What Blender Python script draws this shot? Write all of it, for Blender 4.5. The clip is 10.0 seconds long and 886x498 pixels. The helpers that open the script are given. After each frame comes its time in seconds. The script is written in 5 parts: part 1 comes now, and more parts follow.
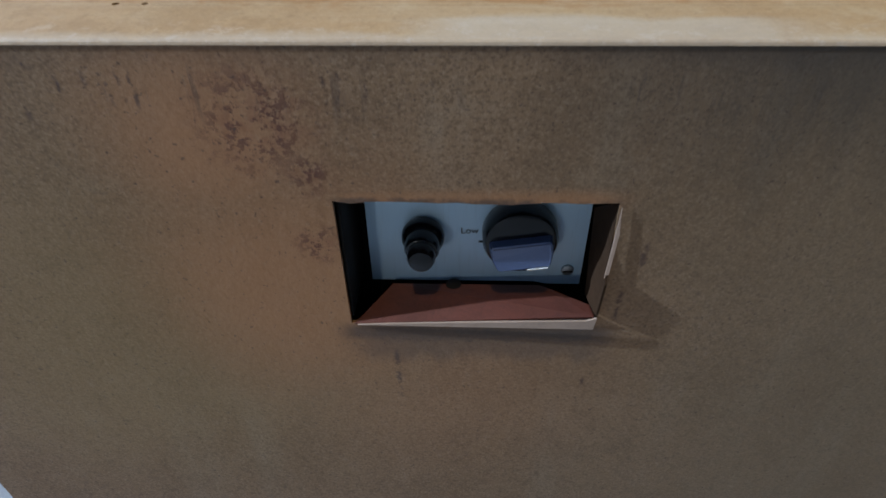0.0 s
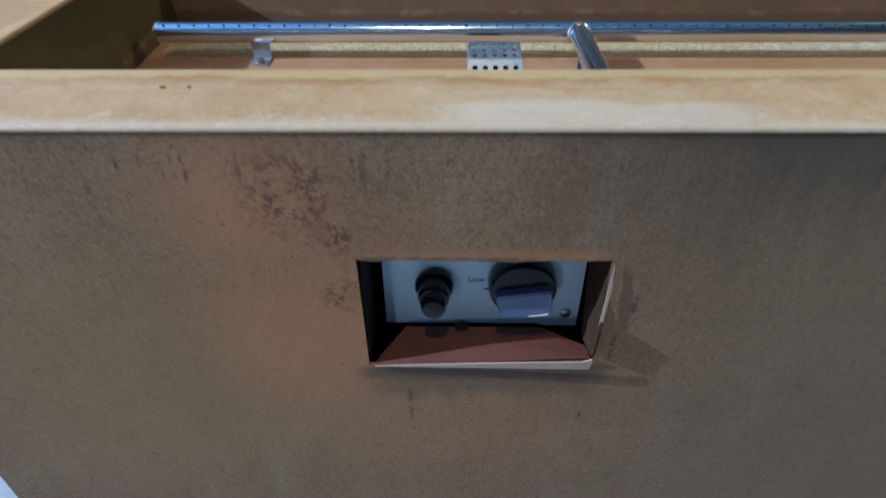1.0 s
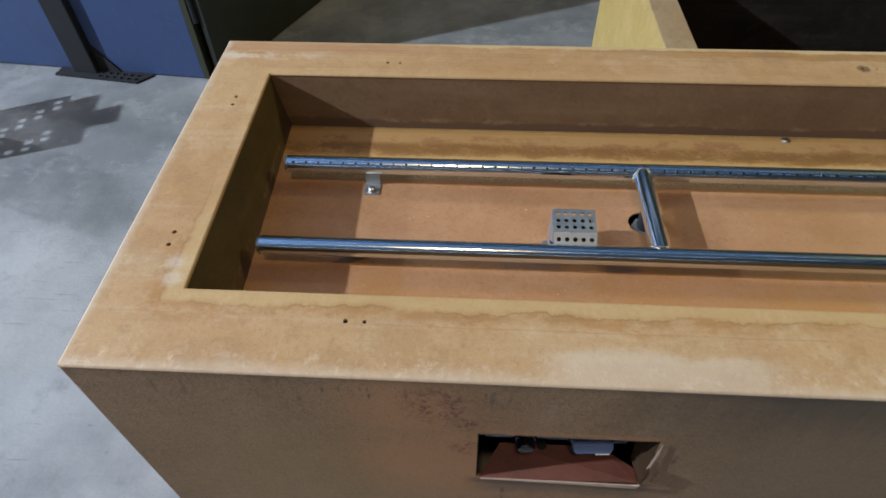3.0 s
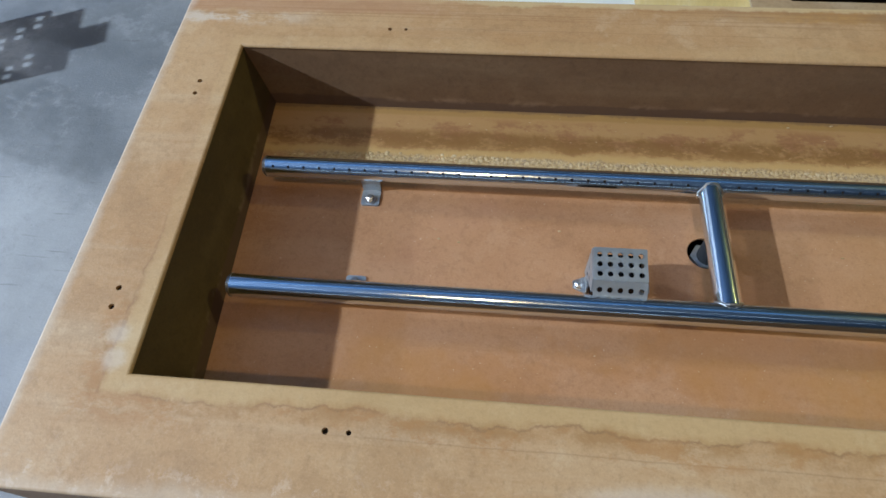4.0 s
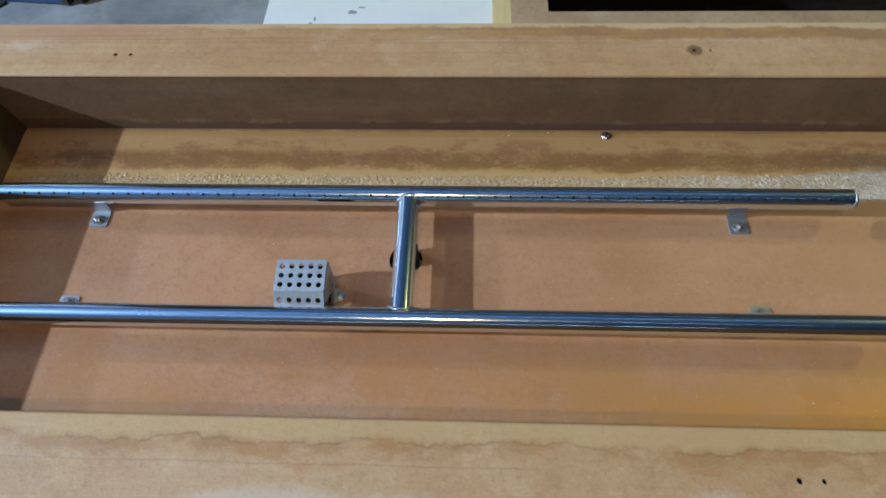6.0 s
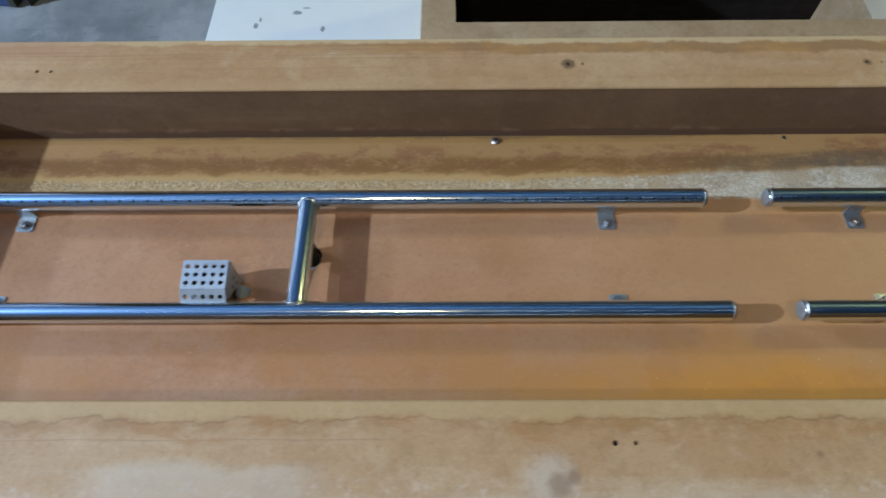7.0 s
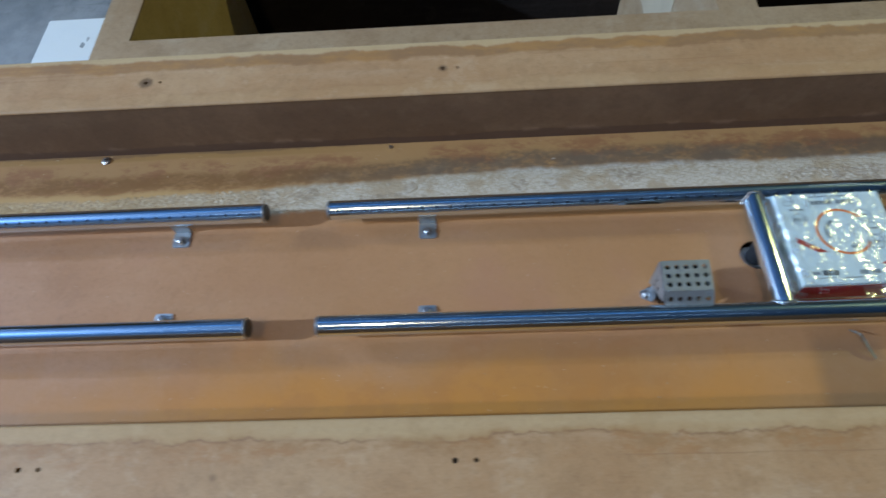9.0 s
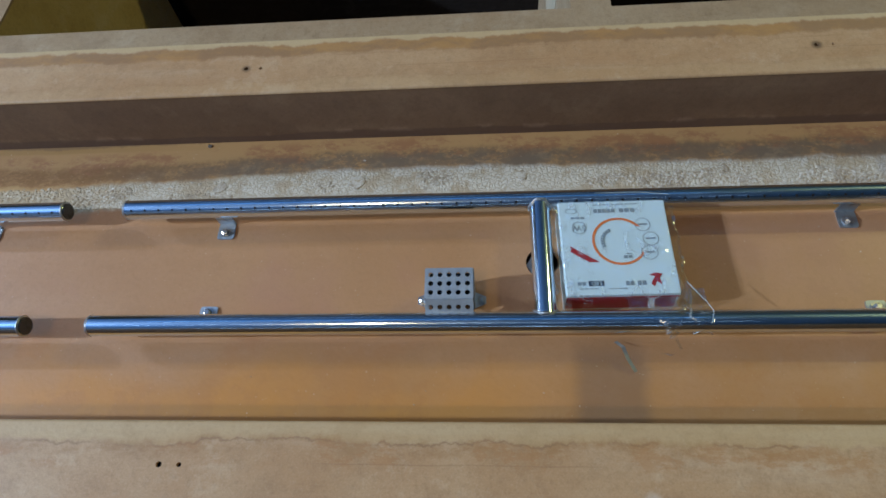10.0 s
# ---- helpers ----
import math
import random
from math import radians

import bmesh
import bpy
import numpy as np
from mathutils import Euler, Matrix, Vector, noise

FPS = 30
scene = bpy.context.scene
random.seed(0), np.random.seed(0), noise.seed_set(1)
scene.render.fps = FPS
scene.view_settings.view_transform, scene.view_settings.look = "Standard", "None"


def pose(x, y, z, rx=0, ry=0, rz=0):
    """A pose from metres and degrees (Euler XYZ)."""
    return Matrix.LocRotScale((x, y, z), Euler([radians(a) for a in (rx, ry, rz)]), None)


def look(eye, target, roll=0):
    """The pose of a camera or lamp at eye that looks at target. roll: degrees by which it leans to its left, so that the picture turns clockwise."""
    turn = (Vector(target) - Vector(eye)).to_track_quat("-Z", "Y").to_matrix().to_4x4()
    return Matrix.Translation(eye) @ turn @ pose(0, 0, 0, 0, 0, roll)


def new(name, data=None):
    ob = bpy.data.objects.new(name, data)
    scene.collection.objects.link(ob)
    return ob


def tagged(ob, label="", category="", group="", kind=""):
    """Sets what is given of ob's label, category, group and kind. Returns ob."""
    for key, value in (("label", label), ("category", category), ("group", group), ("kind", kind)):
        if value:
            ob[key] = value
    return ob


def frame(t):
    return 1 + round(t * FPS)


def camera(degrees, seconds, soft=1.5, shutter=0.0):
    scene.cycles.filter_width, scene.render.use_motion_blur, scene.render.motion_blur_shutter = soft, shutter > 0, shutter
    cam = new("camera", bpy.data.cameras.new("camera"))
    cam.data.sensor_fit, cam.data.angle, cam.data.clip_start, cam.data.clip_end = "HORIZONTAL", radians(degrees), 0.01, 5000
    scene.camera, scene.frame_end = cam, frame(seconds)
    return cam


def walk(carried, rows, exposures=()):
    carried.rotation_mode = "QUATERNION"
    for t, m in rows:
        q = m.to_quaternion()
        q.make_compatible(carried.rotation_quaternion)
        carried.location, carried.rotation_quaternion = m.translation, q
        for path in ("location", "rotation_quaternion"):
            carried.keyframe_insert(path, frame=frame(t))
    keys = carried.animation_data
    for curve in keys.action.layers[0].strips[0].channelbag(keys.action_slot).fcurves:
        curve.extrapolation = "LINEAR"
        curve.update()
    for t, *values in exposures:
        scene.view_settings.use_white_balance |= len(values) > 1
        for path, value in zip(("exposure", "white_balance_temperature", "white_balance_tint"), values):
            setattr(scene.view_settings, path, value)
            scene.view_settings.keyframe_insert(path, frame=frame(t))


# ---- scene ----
cam = camera(72.0, 10.0, soft=1.6, shutter=0.25)
PATH = [
    (0, (0.354, -0.324, 0.769), (0.298, 1.227, -0.492), -0.7),
    (0.5, (0.347, -0.31, 0.724), (0.309, 1.264, -0.511), -0.7),
    (1, (0.34, -0.342, 0.822), (0.312, 1.236, -0.41), -0.4),
    (1.5, (0.299, -0.406, 0.992), (0.279, 1.133, -0.286), 0.0),
    (2, (0.258, -0.457, 1.123), (0.226, 1.048, -0.194), 0.3),
    (2.5, (0.239, -0.407, 1.136), (0.214, 1.032, -0.252), 0.5),
    (2.7, (0.248, -0.359, 1.141), (0.202, 1.045, -0.280), -0.1),
    (3.8, (0.261, -0.074, 1.119), (0.106, 0.984, -0.571), -3.3),
    (4, (0.258, -0.05, 1.121), (0.099, 0.968, -0.593), -4.4),
    (4.5, (0.248, -0.03, 1.129), (0.123, 0.963, -0.603), -4.2),
    (5, (0.274, -0.035, 1.134), (0.187, 0.955, -0.602), -3.3),
    (5.5, (0.424, -0.04, 1.129), (0.354, 0.993, -0.582), -2.8),
    (5.7, (0.508, -0.032, 1.131), (0.413, 0.999, -0.579), -3.7),
    (6.8, (0.595, -0.067, 1.209), (0.594, 0.913, -0.535), -0.1),
    (7, (0.656, -0.064, 1.214), (0.637, 0.923, -0.525), -1.2),
    (7.5, (0.927, -0.021, 1.182), (0.82, 0.976, -0.548), -5.1),
    (8, (1.002, -0.013, 1.191), (0.88, 0.969, -0.546), -5.8),
    (8.5, (1.05, -0.042, 1.206), (0.939, 0.94, -0.533), -6.4),
    (9, (1.219, -0.046, 1.201), (1.125, 0.942, -0.535), -6.8),
    (9.5, (1.449, -0.031, 1.178), (1.324, 0.943, -0.564), -7.8),
    (10, (1.495, -0.027, 1.19), (1.33, 0.926, -0.561), -9.6),
]
EXPOSURES = [(0, 0.16, 5550, 5), (0.5, 0.10, 5450, 5), (1.0, 0.42, 5050, 3), (1.5, 0.40, 5650, 6), (2.5, 0.23, 6450, 9), (4.0, 0.08, 5900, 6), (5.5, 0.05, 5600, 5), (7.5, -0.02, 5350, 5), (9.0, -0.02, 5100, 5), (10, -0.01, 5250, 6)]

walk(cam, [(t, look(eye, target, roll)) for t, eye, target, roll in PATH], EXPOSURES)

# ---------------------------------------------------------------- light
world = bpy.data.worlds.new("hall_air")
scene.world = world
world.use_nodes = True
world.node_tree.nodes["Background"].inputs[0].default_value = (0.40, 0.46, 0.55, 1)
world.node_tree.nodes["Background"].inputs[1].default_value = 0.009


def lamp(name, kind, m, watts, colour, size=0.1, size_y=None):
    data = bpy.data.lights.new(name, kind)
    data.energy, data.color = watts, colour
    if kind == "AREA":
        data.shape, data.size, data.size_y = "RECTANGLE", size, size_y or size
    else:
        data.shadow_soft_size = size
    ob = new(name, data)
    ob.matrix_basis = m
    return ob


KEY = (-6.00, -0.95, 4.45)
lamp("work_light_lamp", "POINT", pose(*KEY), 2500, (0.84, 0.92, 1.0), 0.07)
# hall lamps: warm ones to the north-east and overhead to the south, cool ones to the north-west and low in front
HALL_LAMPS = (((7.2, 3.6, 5.75), 450, (1.0, 0.83, 0.27), 0.14), ((0.1, -2.1, 6.0), 235, (1.0, 0.69, 0.34), 0.10),
              ((-8.4, 3.3, 4.25), 1180, (0.88, 0.91, 1.0), 0.12), ((-2.2, -6.4, 1.00), 100, (1.0, 0.90, 0.76), 0.14))
for place, watts, colour, size in HALL_LAMPS:
    lamp("hall_lamp", "POINT", pose(*place), watts, colour, size)
# unseen strips added for tube streaks and front fill; the blue one tints tubes
for y, z, watts, wide, colour in ((-1.7, 4.7, 1.9, 0.05, (0.74, 0.86, 1.0)), (0.9, 5.2, 1.1, 0.045, (0.74, 0.86, 1.0)), (-6.2, 3.9, 4.5, 0.12, (0.66, 0.82, 1.0)), (1.9, 6.2, 5.4, 0.75, (0.12, 0.42, 1.0)), (5.2, 5.6, 1.9, 0.15, (0.80, 0.90, 1.0))):
    lamp("added_strip_lamp", "AREA", look((0.7, y, z), (0.7, 0.3, 0.5)), watts, colour, 6.0, wide)

# ---------------------------------------------------------------- node helpers


def put(nt, kind, **values):
    """A node; values by input name (underscores for spaces), number (i0, i1) or property (p_name)."""
    nd = nt.nodes.new(kind)
    for key, v in values.items():
        if key == "p_operation":
            nd.operation = v
            continue
        if key == "p_blend":
            nd.data_type, nd.blend_type = "RGBA", v
            continue
        if key == "p_feature":
            nd.feature = v
            continue
        sock = nd.inputs[int(key[1:])] if key[0] == "i" and key[1:].isdigit() else nd.inputs[key.replace("_", " ")]
        if isinstance(v, bpy.types.NodeSocket):
            nt.links.new(v, sock)
        else:
            sock.default_value = v
    return nd


def calc(nt, op, a, b=0.0, c=0.0):
    return put(nt, "ShaderNodeMath", p_operation=op, i0=a, i1=b, i2=c).outputs[0]


def blend(nt, f, a, b, how="MIX"):
    nd = put(nt, "ShaderNodeMix", p_blend=how)
    for sock, v in ((nd.inputs[0], f), (nd.inputs[6], a), (nd.inputs[7], b)):
        if isinstance(v, bpy.types.NodeSocket):
            nt.links.new(v, sock)
        else:
            sock.default_value = v if isinstance(v, (int, float)) else (*v, 1)
    return nd.outputs[2]


def ramp(nt, v, lo, hi):
    """0 at lo, 1 at hi, smooth between (lo may lie above hi)."""
    nd = put(nt, "ShaderNodeMapRange", i0=v, i1=lo, i2=hi, i3=0.0, i4=1.0)
    nd.interpolation_type = "SMOOTHSTEP"
    return nd.outputs[0]


def band(nt, v, a, b, soft):
    return calc(nt, "MULTIPLY", ramp(nt, v, a - soft, a + soft), ramp(nt, v, b + soft, b - soft))


def grain(nt, where, scale, detail=4.0, rough=0.6, squeeze=None):
    if squeeze:
        where = put(nt, "ShaderNodeVectorMath", p_operation="MULTIPLY", i0=where, i1=squeeze).outputs[0]
    return put(nt, "ShaderNodeTexNoise", Vector=where, Scale=scale, Detail=detail, Roughness=rough).outputs[0]


def material(name, rough=0.6, metal=0.0, colour=(0.5, 0.5, 0.5)):
    m = bpy.data.materials.new(name)
    m.use_nodes = True
    nt = m.node_tree
    bs = nt.nodes["Principled BSDF"]
    bs.inputs["Base Color"].default_value = (*colour, 1)
    bs.inputs["Roughness"].default_value = rough
    bs.inputs["Metallic"].default_value = metal
    where = nt.nodes.new("ShaderNodeTexCoord").outputs["Object"]
    return m, nt, bs, where


def bump(nt, bs, h, strength, dist=0.001):
    nd = put(nt, "ShaderNodeBump", Strength=strength, Distance=dist, Height=h)
    nt.links.new(nd.outputs[0], bs.inputs["Normal"])


def axes(nt, where):
    nd = put(nt, "ShaderNodeSeparateXYZ", i0=where)
    return nd.outputs[0], nd.outputs[1], nd.outputs[2]


def spot(nt, where, x, y, z, r, soft, jag=None):
    d = put(nt, "ShaderNodeVectorMath", p_operation="DISTANCE", i0=where, i1=(x, y, z)).outputs["Value"]
    if jag is not None:
        d = calc(nt, "MULTIPLY_ADD", jag, r * 0.9, calc(nt, "SUBTRACT", d, r * 0.45))
    return ramp(nt, d, r + soft, max(r - soft, 0.0))


# ---------------------------------------------------------------- materials


def corten_base(nt, where, light, deep, pale, streak=(0.5, 6.0, 6.0), mottle=0.34, sand=0.4):
    a = grain(nt, where, 5.0, 6.0, 0.65)
    b = grain(nt, where, 3.2, 5.0, 0.6, streak)
    c = grain(nt, where, 160.0, 3.0, 0.7)
    col = blend(nt, ramp(nt, a, 0.32, 0.7), light, deep)
    col = blend(nt, calc(nt, "MULTIPLY", ramp(nt, b, 0.5, 0.74), 0.6), col, pale)
    col = blend(nt, calc(nt, "MULTIPLY", ramp(nt, c, 0.48, 0.80), 0.36), col, [v * 0.55 for v in deep])
    d = grain(nt, where, 38.0, 6.0, 0.75)
    col = blend(nt, calc(nt, "MULTIPLY", ramp(nt, d, 0.50, 0.70), mottle), col, [v * 0.68 for v in deep])
    col = blend(nt, calc(nt, "MULTIPLY", ramp(nt, d, 0.46, 0.30), 0.22), col, pale)
    # blotches with ragged borders, and a fine sandy grain
    e = grain(nt, where, 13.0, 9.0, 0.78)
    col = blend(nt, calc(nt, "MULTIPLY", ramp(nt, e, 0.53, 0.60), 0.30), col, [v * 0.74 for v in deep])
    col = blend(nt, calc(nt, "MULTIPLY", ramp(nt, e, 0.45, 0.37), 0.26), col, [min(1, v * 1.10) for v in pale])
    f = grain(nt, where, 520.0, 2.0, 0.6)
    col = blend(nt, calc(nt, "MULTIPLY", ramp(nt, f, 0.52, 0.66), 0.32 * sand), col, [v * 0.45 for v in deep])
    col = blend(nt, calc(nt, "MULTIPLY", ramp(nt, f, 0.46, 0.34), 0.24 * sand), col, [min(1, v * 1.25) for v in pale])
    return col, a, b, c


def rim_corten():
    m, nt, bs, w = material("corten_rim", 0.62)
    x, y, z = axes(nt, w)
    col, a, b, c = corten_base(nt, w, (0.47, 0.305, 0.155), (0.40, 0.232, 0.102), (0.54, 0.41, 0.265))
    wob = calc(nt, "MULTIPLY_ADD", grain(nt, w, 9.0, 5.0, 0.7, (1.0, 0.2, 1.0)), 0.034, -0.017)
    wob = calc(nt, "ADD", wob, calc(nt, "MULTIPLY_ADD", grain(nt, w, 70.0, 6.0, 0.75), 0.012, -0.006))
    yy = calc(nt, "ADD", y, wob)
    inner = calc(nt, "MAXIMUM", calc(nt, "SUBTRACT", -0.036, x), calc(nt, "MAXIMUM", calc(nt, "SUBTRACT", 0.095, y), calc(nt, "SUBTRACT", y, 0.487)))
    wide = calc(nt, "ADD", inner, wob)
    front = calc(nt, "MULTIPLY_ADD", ramp(nt, y, 0.30, 0.10), 0.75, 0.25)
    # yellow run-off strip along the inner edge, mottled rust and a thin tide line beyond it
    col = blend(nt, calc(nt, "MULTIPLY", calc(nt, "MULTIPLY", ramp(nt, wide, 0.021, 0.015), front), 0.42), col, (0.50, 0.36, 0.16))
    mottle = calc(nt, "MULTIPLY", calc(nt, "MULTIPLY", band(nt, wide, 0.016, 0.029, 0.005), front), ramp(nt, grain(nt, w, 42.0, 6.0, 0.75, (0.6, 1.0, 1.0)), 0.42, 0.62))
    col = blend(nt, calc(nt, "MULTIPLY", mottle, 0.68), col, (0.31, 0.165, 0.055))
    tide = calc(nt, "MULTIPLY", calc(nt, "MULTIPLY", band(nt, wide, 0.0185, 0.0200, 0.0012), front), ramp(nt, grain(nt, w, 20.0, 3.0, 0.6), 0.35, 0.55))
    col = blend(nt, calc(nt, "MULTIPLY", tide, 0.75), col, (0.22, 0.12, 0.055))
    thin = calc(nt, "MULTIPLY", band(nt, calc(nt, "MULTIPLY_ADD", wob, 0.12, inner), 0.0365, 0.0375, 0.0006), ramp(nt, grain(nt, w, 6.0, 2.0, 0.5, (1.0, 0.1, 0.1)), 0.45, 0.6))
    col = blend(nt, calc(nt, "MULTIPLY", thin, 0.4), col, (0.22, 0.12, 0.055))
    # rusty strip along the back edge
    far = band(nt, yy, 0.549, 0.567, 0.003)
    col = blend(nt, calc(nt, "MULTIPLY", calc(nt, "MULTIPLY", far, ramp(nt, x, 0.3, 0.7)), 0.8), col, blend(nt, ramp(nt, grain(nt, w, 18.0, 7.0, 0.75, (0.5, 1.0, 1.0)), 0.42, 0.58), (0.37, 0.195, 0.055), (0.26, 0.145, 0.06)))
    # long brown streaks
    s = grain(nt, w, 2.0, 6.0, 0.7, (0.7, 30.0, 1.0))
    col = blend(nt, calc(nt, "MULTIPLY", ramp(nt, s, 0.58, 0.72), calc(nt, "MULTIPLY_ADD", ramp(nt, y, 0.50, 0.54), 0.4, 0.15)), col, (0.24, 0.125, 0.05))
    # layered streaks along the back edge, crusty pale speckle along the front one
    lay = grain(nt, w, 3.0, 8.0, 0.75, (0.5, 60.0, 1.0))
    zone = calc(nt, "MULTIPLY", ramp(nt, y, 0.528, 0.545), ramp(nt, x, 1.0, 0.5))
    col = blend(nt, calc(nt, "MULTIPLY", calc(nt, "MULTIPLY", ramp(nt, lay, 0.50, 0.56), zone), 0.55), col, (0.27, 0.135, 0.055))
    col = blend(nt, calc(nt, "MULTIPLY", ramp(nt, yy, 0.566, 0.570), 0.5), col, (0.56, 0.45, 0.24))
    scurf = calc(nt, "MULTIPLY", ramp(nt, grain(nt, w, 75.0, 8.0, 0.8), 0.52, 0.60), ramp(nt, calc(nt, "MULTIPLY_ADD", a, 0.05, y), 0.060, 0.035))
    col = blend(nt, calc(nt, "MULTIPLY", scurf, 0.5), col, (0.60, 0.47, 0.36))
    rusty = calc(nt, "MULTIPLY", ramp(nt, grain(nt, w, 28.0, 8.0, 0.8, (0.5, 1.0, 1.0)), 0.50, 0.58), calc(nt, "MULTIPLY", band(nt, wide, 0.018, 0.040, 0.006), front))
    col = blend(nt, calc(nt, "MULTIPLY", rusty, 0.55), col, (0.36, 0.175, 0.055))
    for px, r in ((0.810, 0.0085), (1.191, 0.005), (1.872, 0.006)):
        col = blend(nt, calc(nt, "MULTIPLY", spot(nt, w, px, 0.528, 0.65, r, 0.003, c), 0.8), col, (0.10, 0.055, 0.025))
    # whitish scraped film at the corners and the outer edge
    ragged = grain(nt, w, 34.0, 8.0, 0.8, (0.5, 1.0, 1.0))
    corner = calc(nt, "MULTIPLY", ramp(nt, yy, 0.545, 0.551), ramp(nt, calc(nt, "MULTIPLY_ADD", a, 0.2, x), 0.38, 0.20))
    col = blend(nt, calc(nt, "MULTIPLY", corner, 0.6), col, (0.37, 0.195, 0.10))
    film = calc(nt, "MULTIPLY", calc(nt, "MULTIPLY", band(nt, yy, 0.526, 0.545, 0.006), ramp(nt, calc(nt, "MULTIPLY_ADD", a, 0.2, x), 0.16, 0.02)), calc(nt, "MULTIPLY", ramp(nt, ragged, 0.44, 0.54), 0.75))
    film = calc(nt, "MAXIMUM", film, calc(nt, "MULTIPLY", ramp(nt, calc(nt, "ADD", x, wob), -0.112, -0.127), 0.7))
    film = calc(nt, "MAXIMUM", film, calc(nt, "MULTIPLY", band(nt, yy, -0.02, 0.010, 0.008), 0.38))
    film = calc(nt, "MAXIMUM", film, calc(nt, "MULTIPLY", calc(nt, "MAXIMUM", spot(nt, w, -0.054, 0.128, 0.65, 0.009, 0.005, c), spot(nt, w, -0.050, 0.106, 0.65, 0.010, 0.005, c)), 0.5))
    film = calc(nt, "MAXIMUM", film, calc(nt, "MULTIPLY", spot(nt, w, 0.44, 0.0, 0.65, 0.10, 0.03, a), calc(nt, "MULTIPLY", ramp(nt, yy, 0.042, 0.030), 0.45)))
    for px, py, r in ((0.745, 0.022, 0.022), (1.62, 0.03, 0.008)):
        film = calc(nt, "MAXIMUM", film, calc(nt, "MULTIPLY", spot(nt, w, px, py, 0.65, r, r * 0.5, c), 0.55))
    col = blend(nt, film, col, (0.56, 0.48, 0.39))
    for px, py, r in ((0.752, 0.019, 0.010), (0.765, 0.026, 0.006), (1.66, 0.022, 0.006), (0.985, 0.045, 0.003)):
        col = blend(nt, calc(nt, "MULTIPLY", spot(nt, w, px, py, 0.65, r, r * 0.5, c), 0.6), col, (0.20, 0.12, 0.06))
    nt.links.new(col, bs.inputs["Base Color"])
    nt.links.new(calc(nt, "MULTIPLY_ADD", a, 0.3, 0.42), bs.inputs["Roughness"])
    bump(nt, bs, calc(nt, "ADD", c, calc(nt, "MULTIPLY", a, 1.5)), 0.25)
    return m


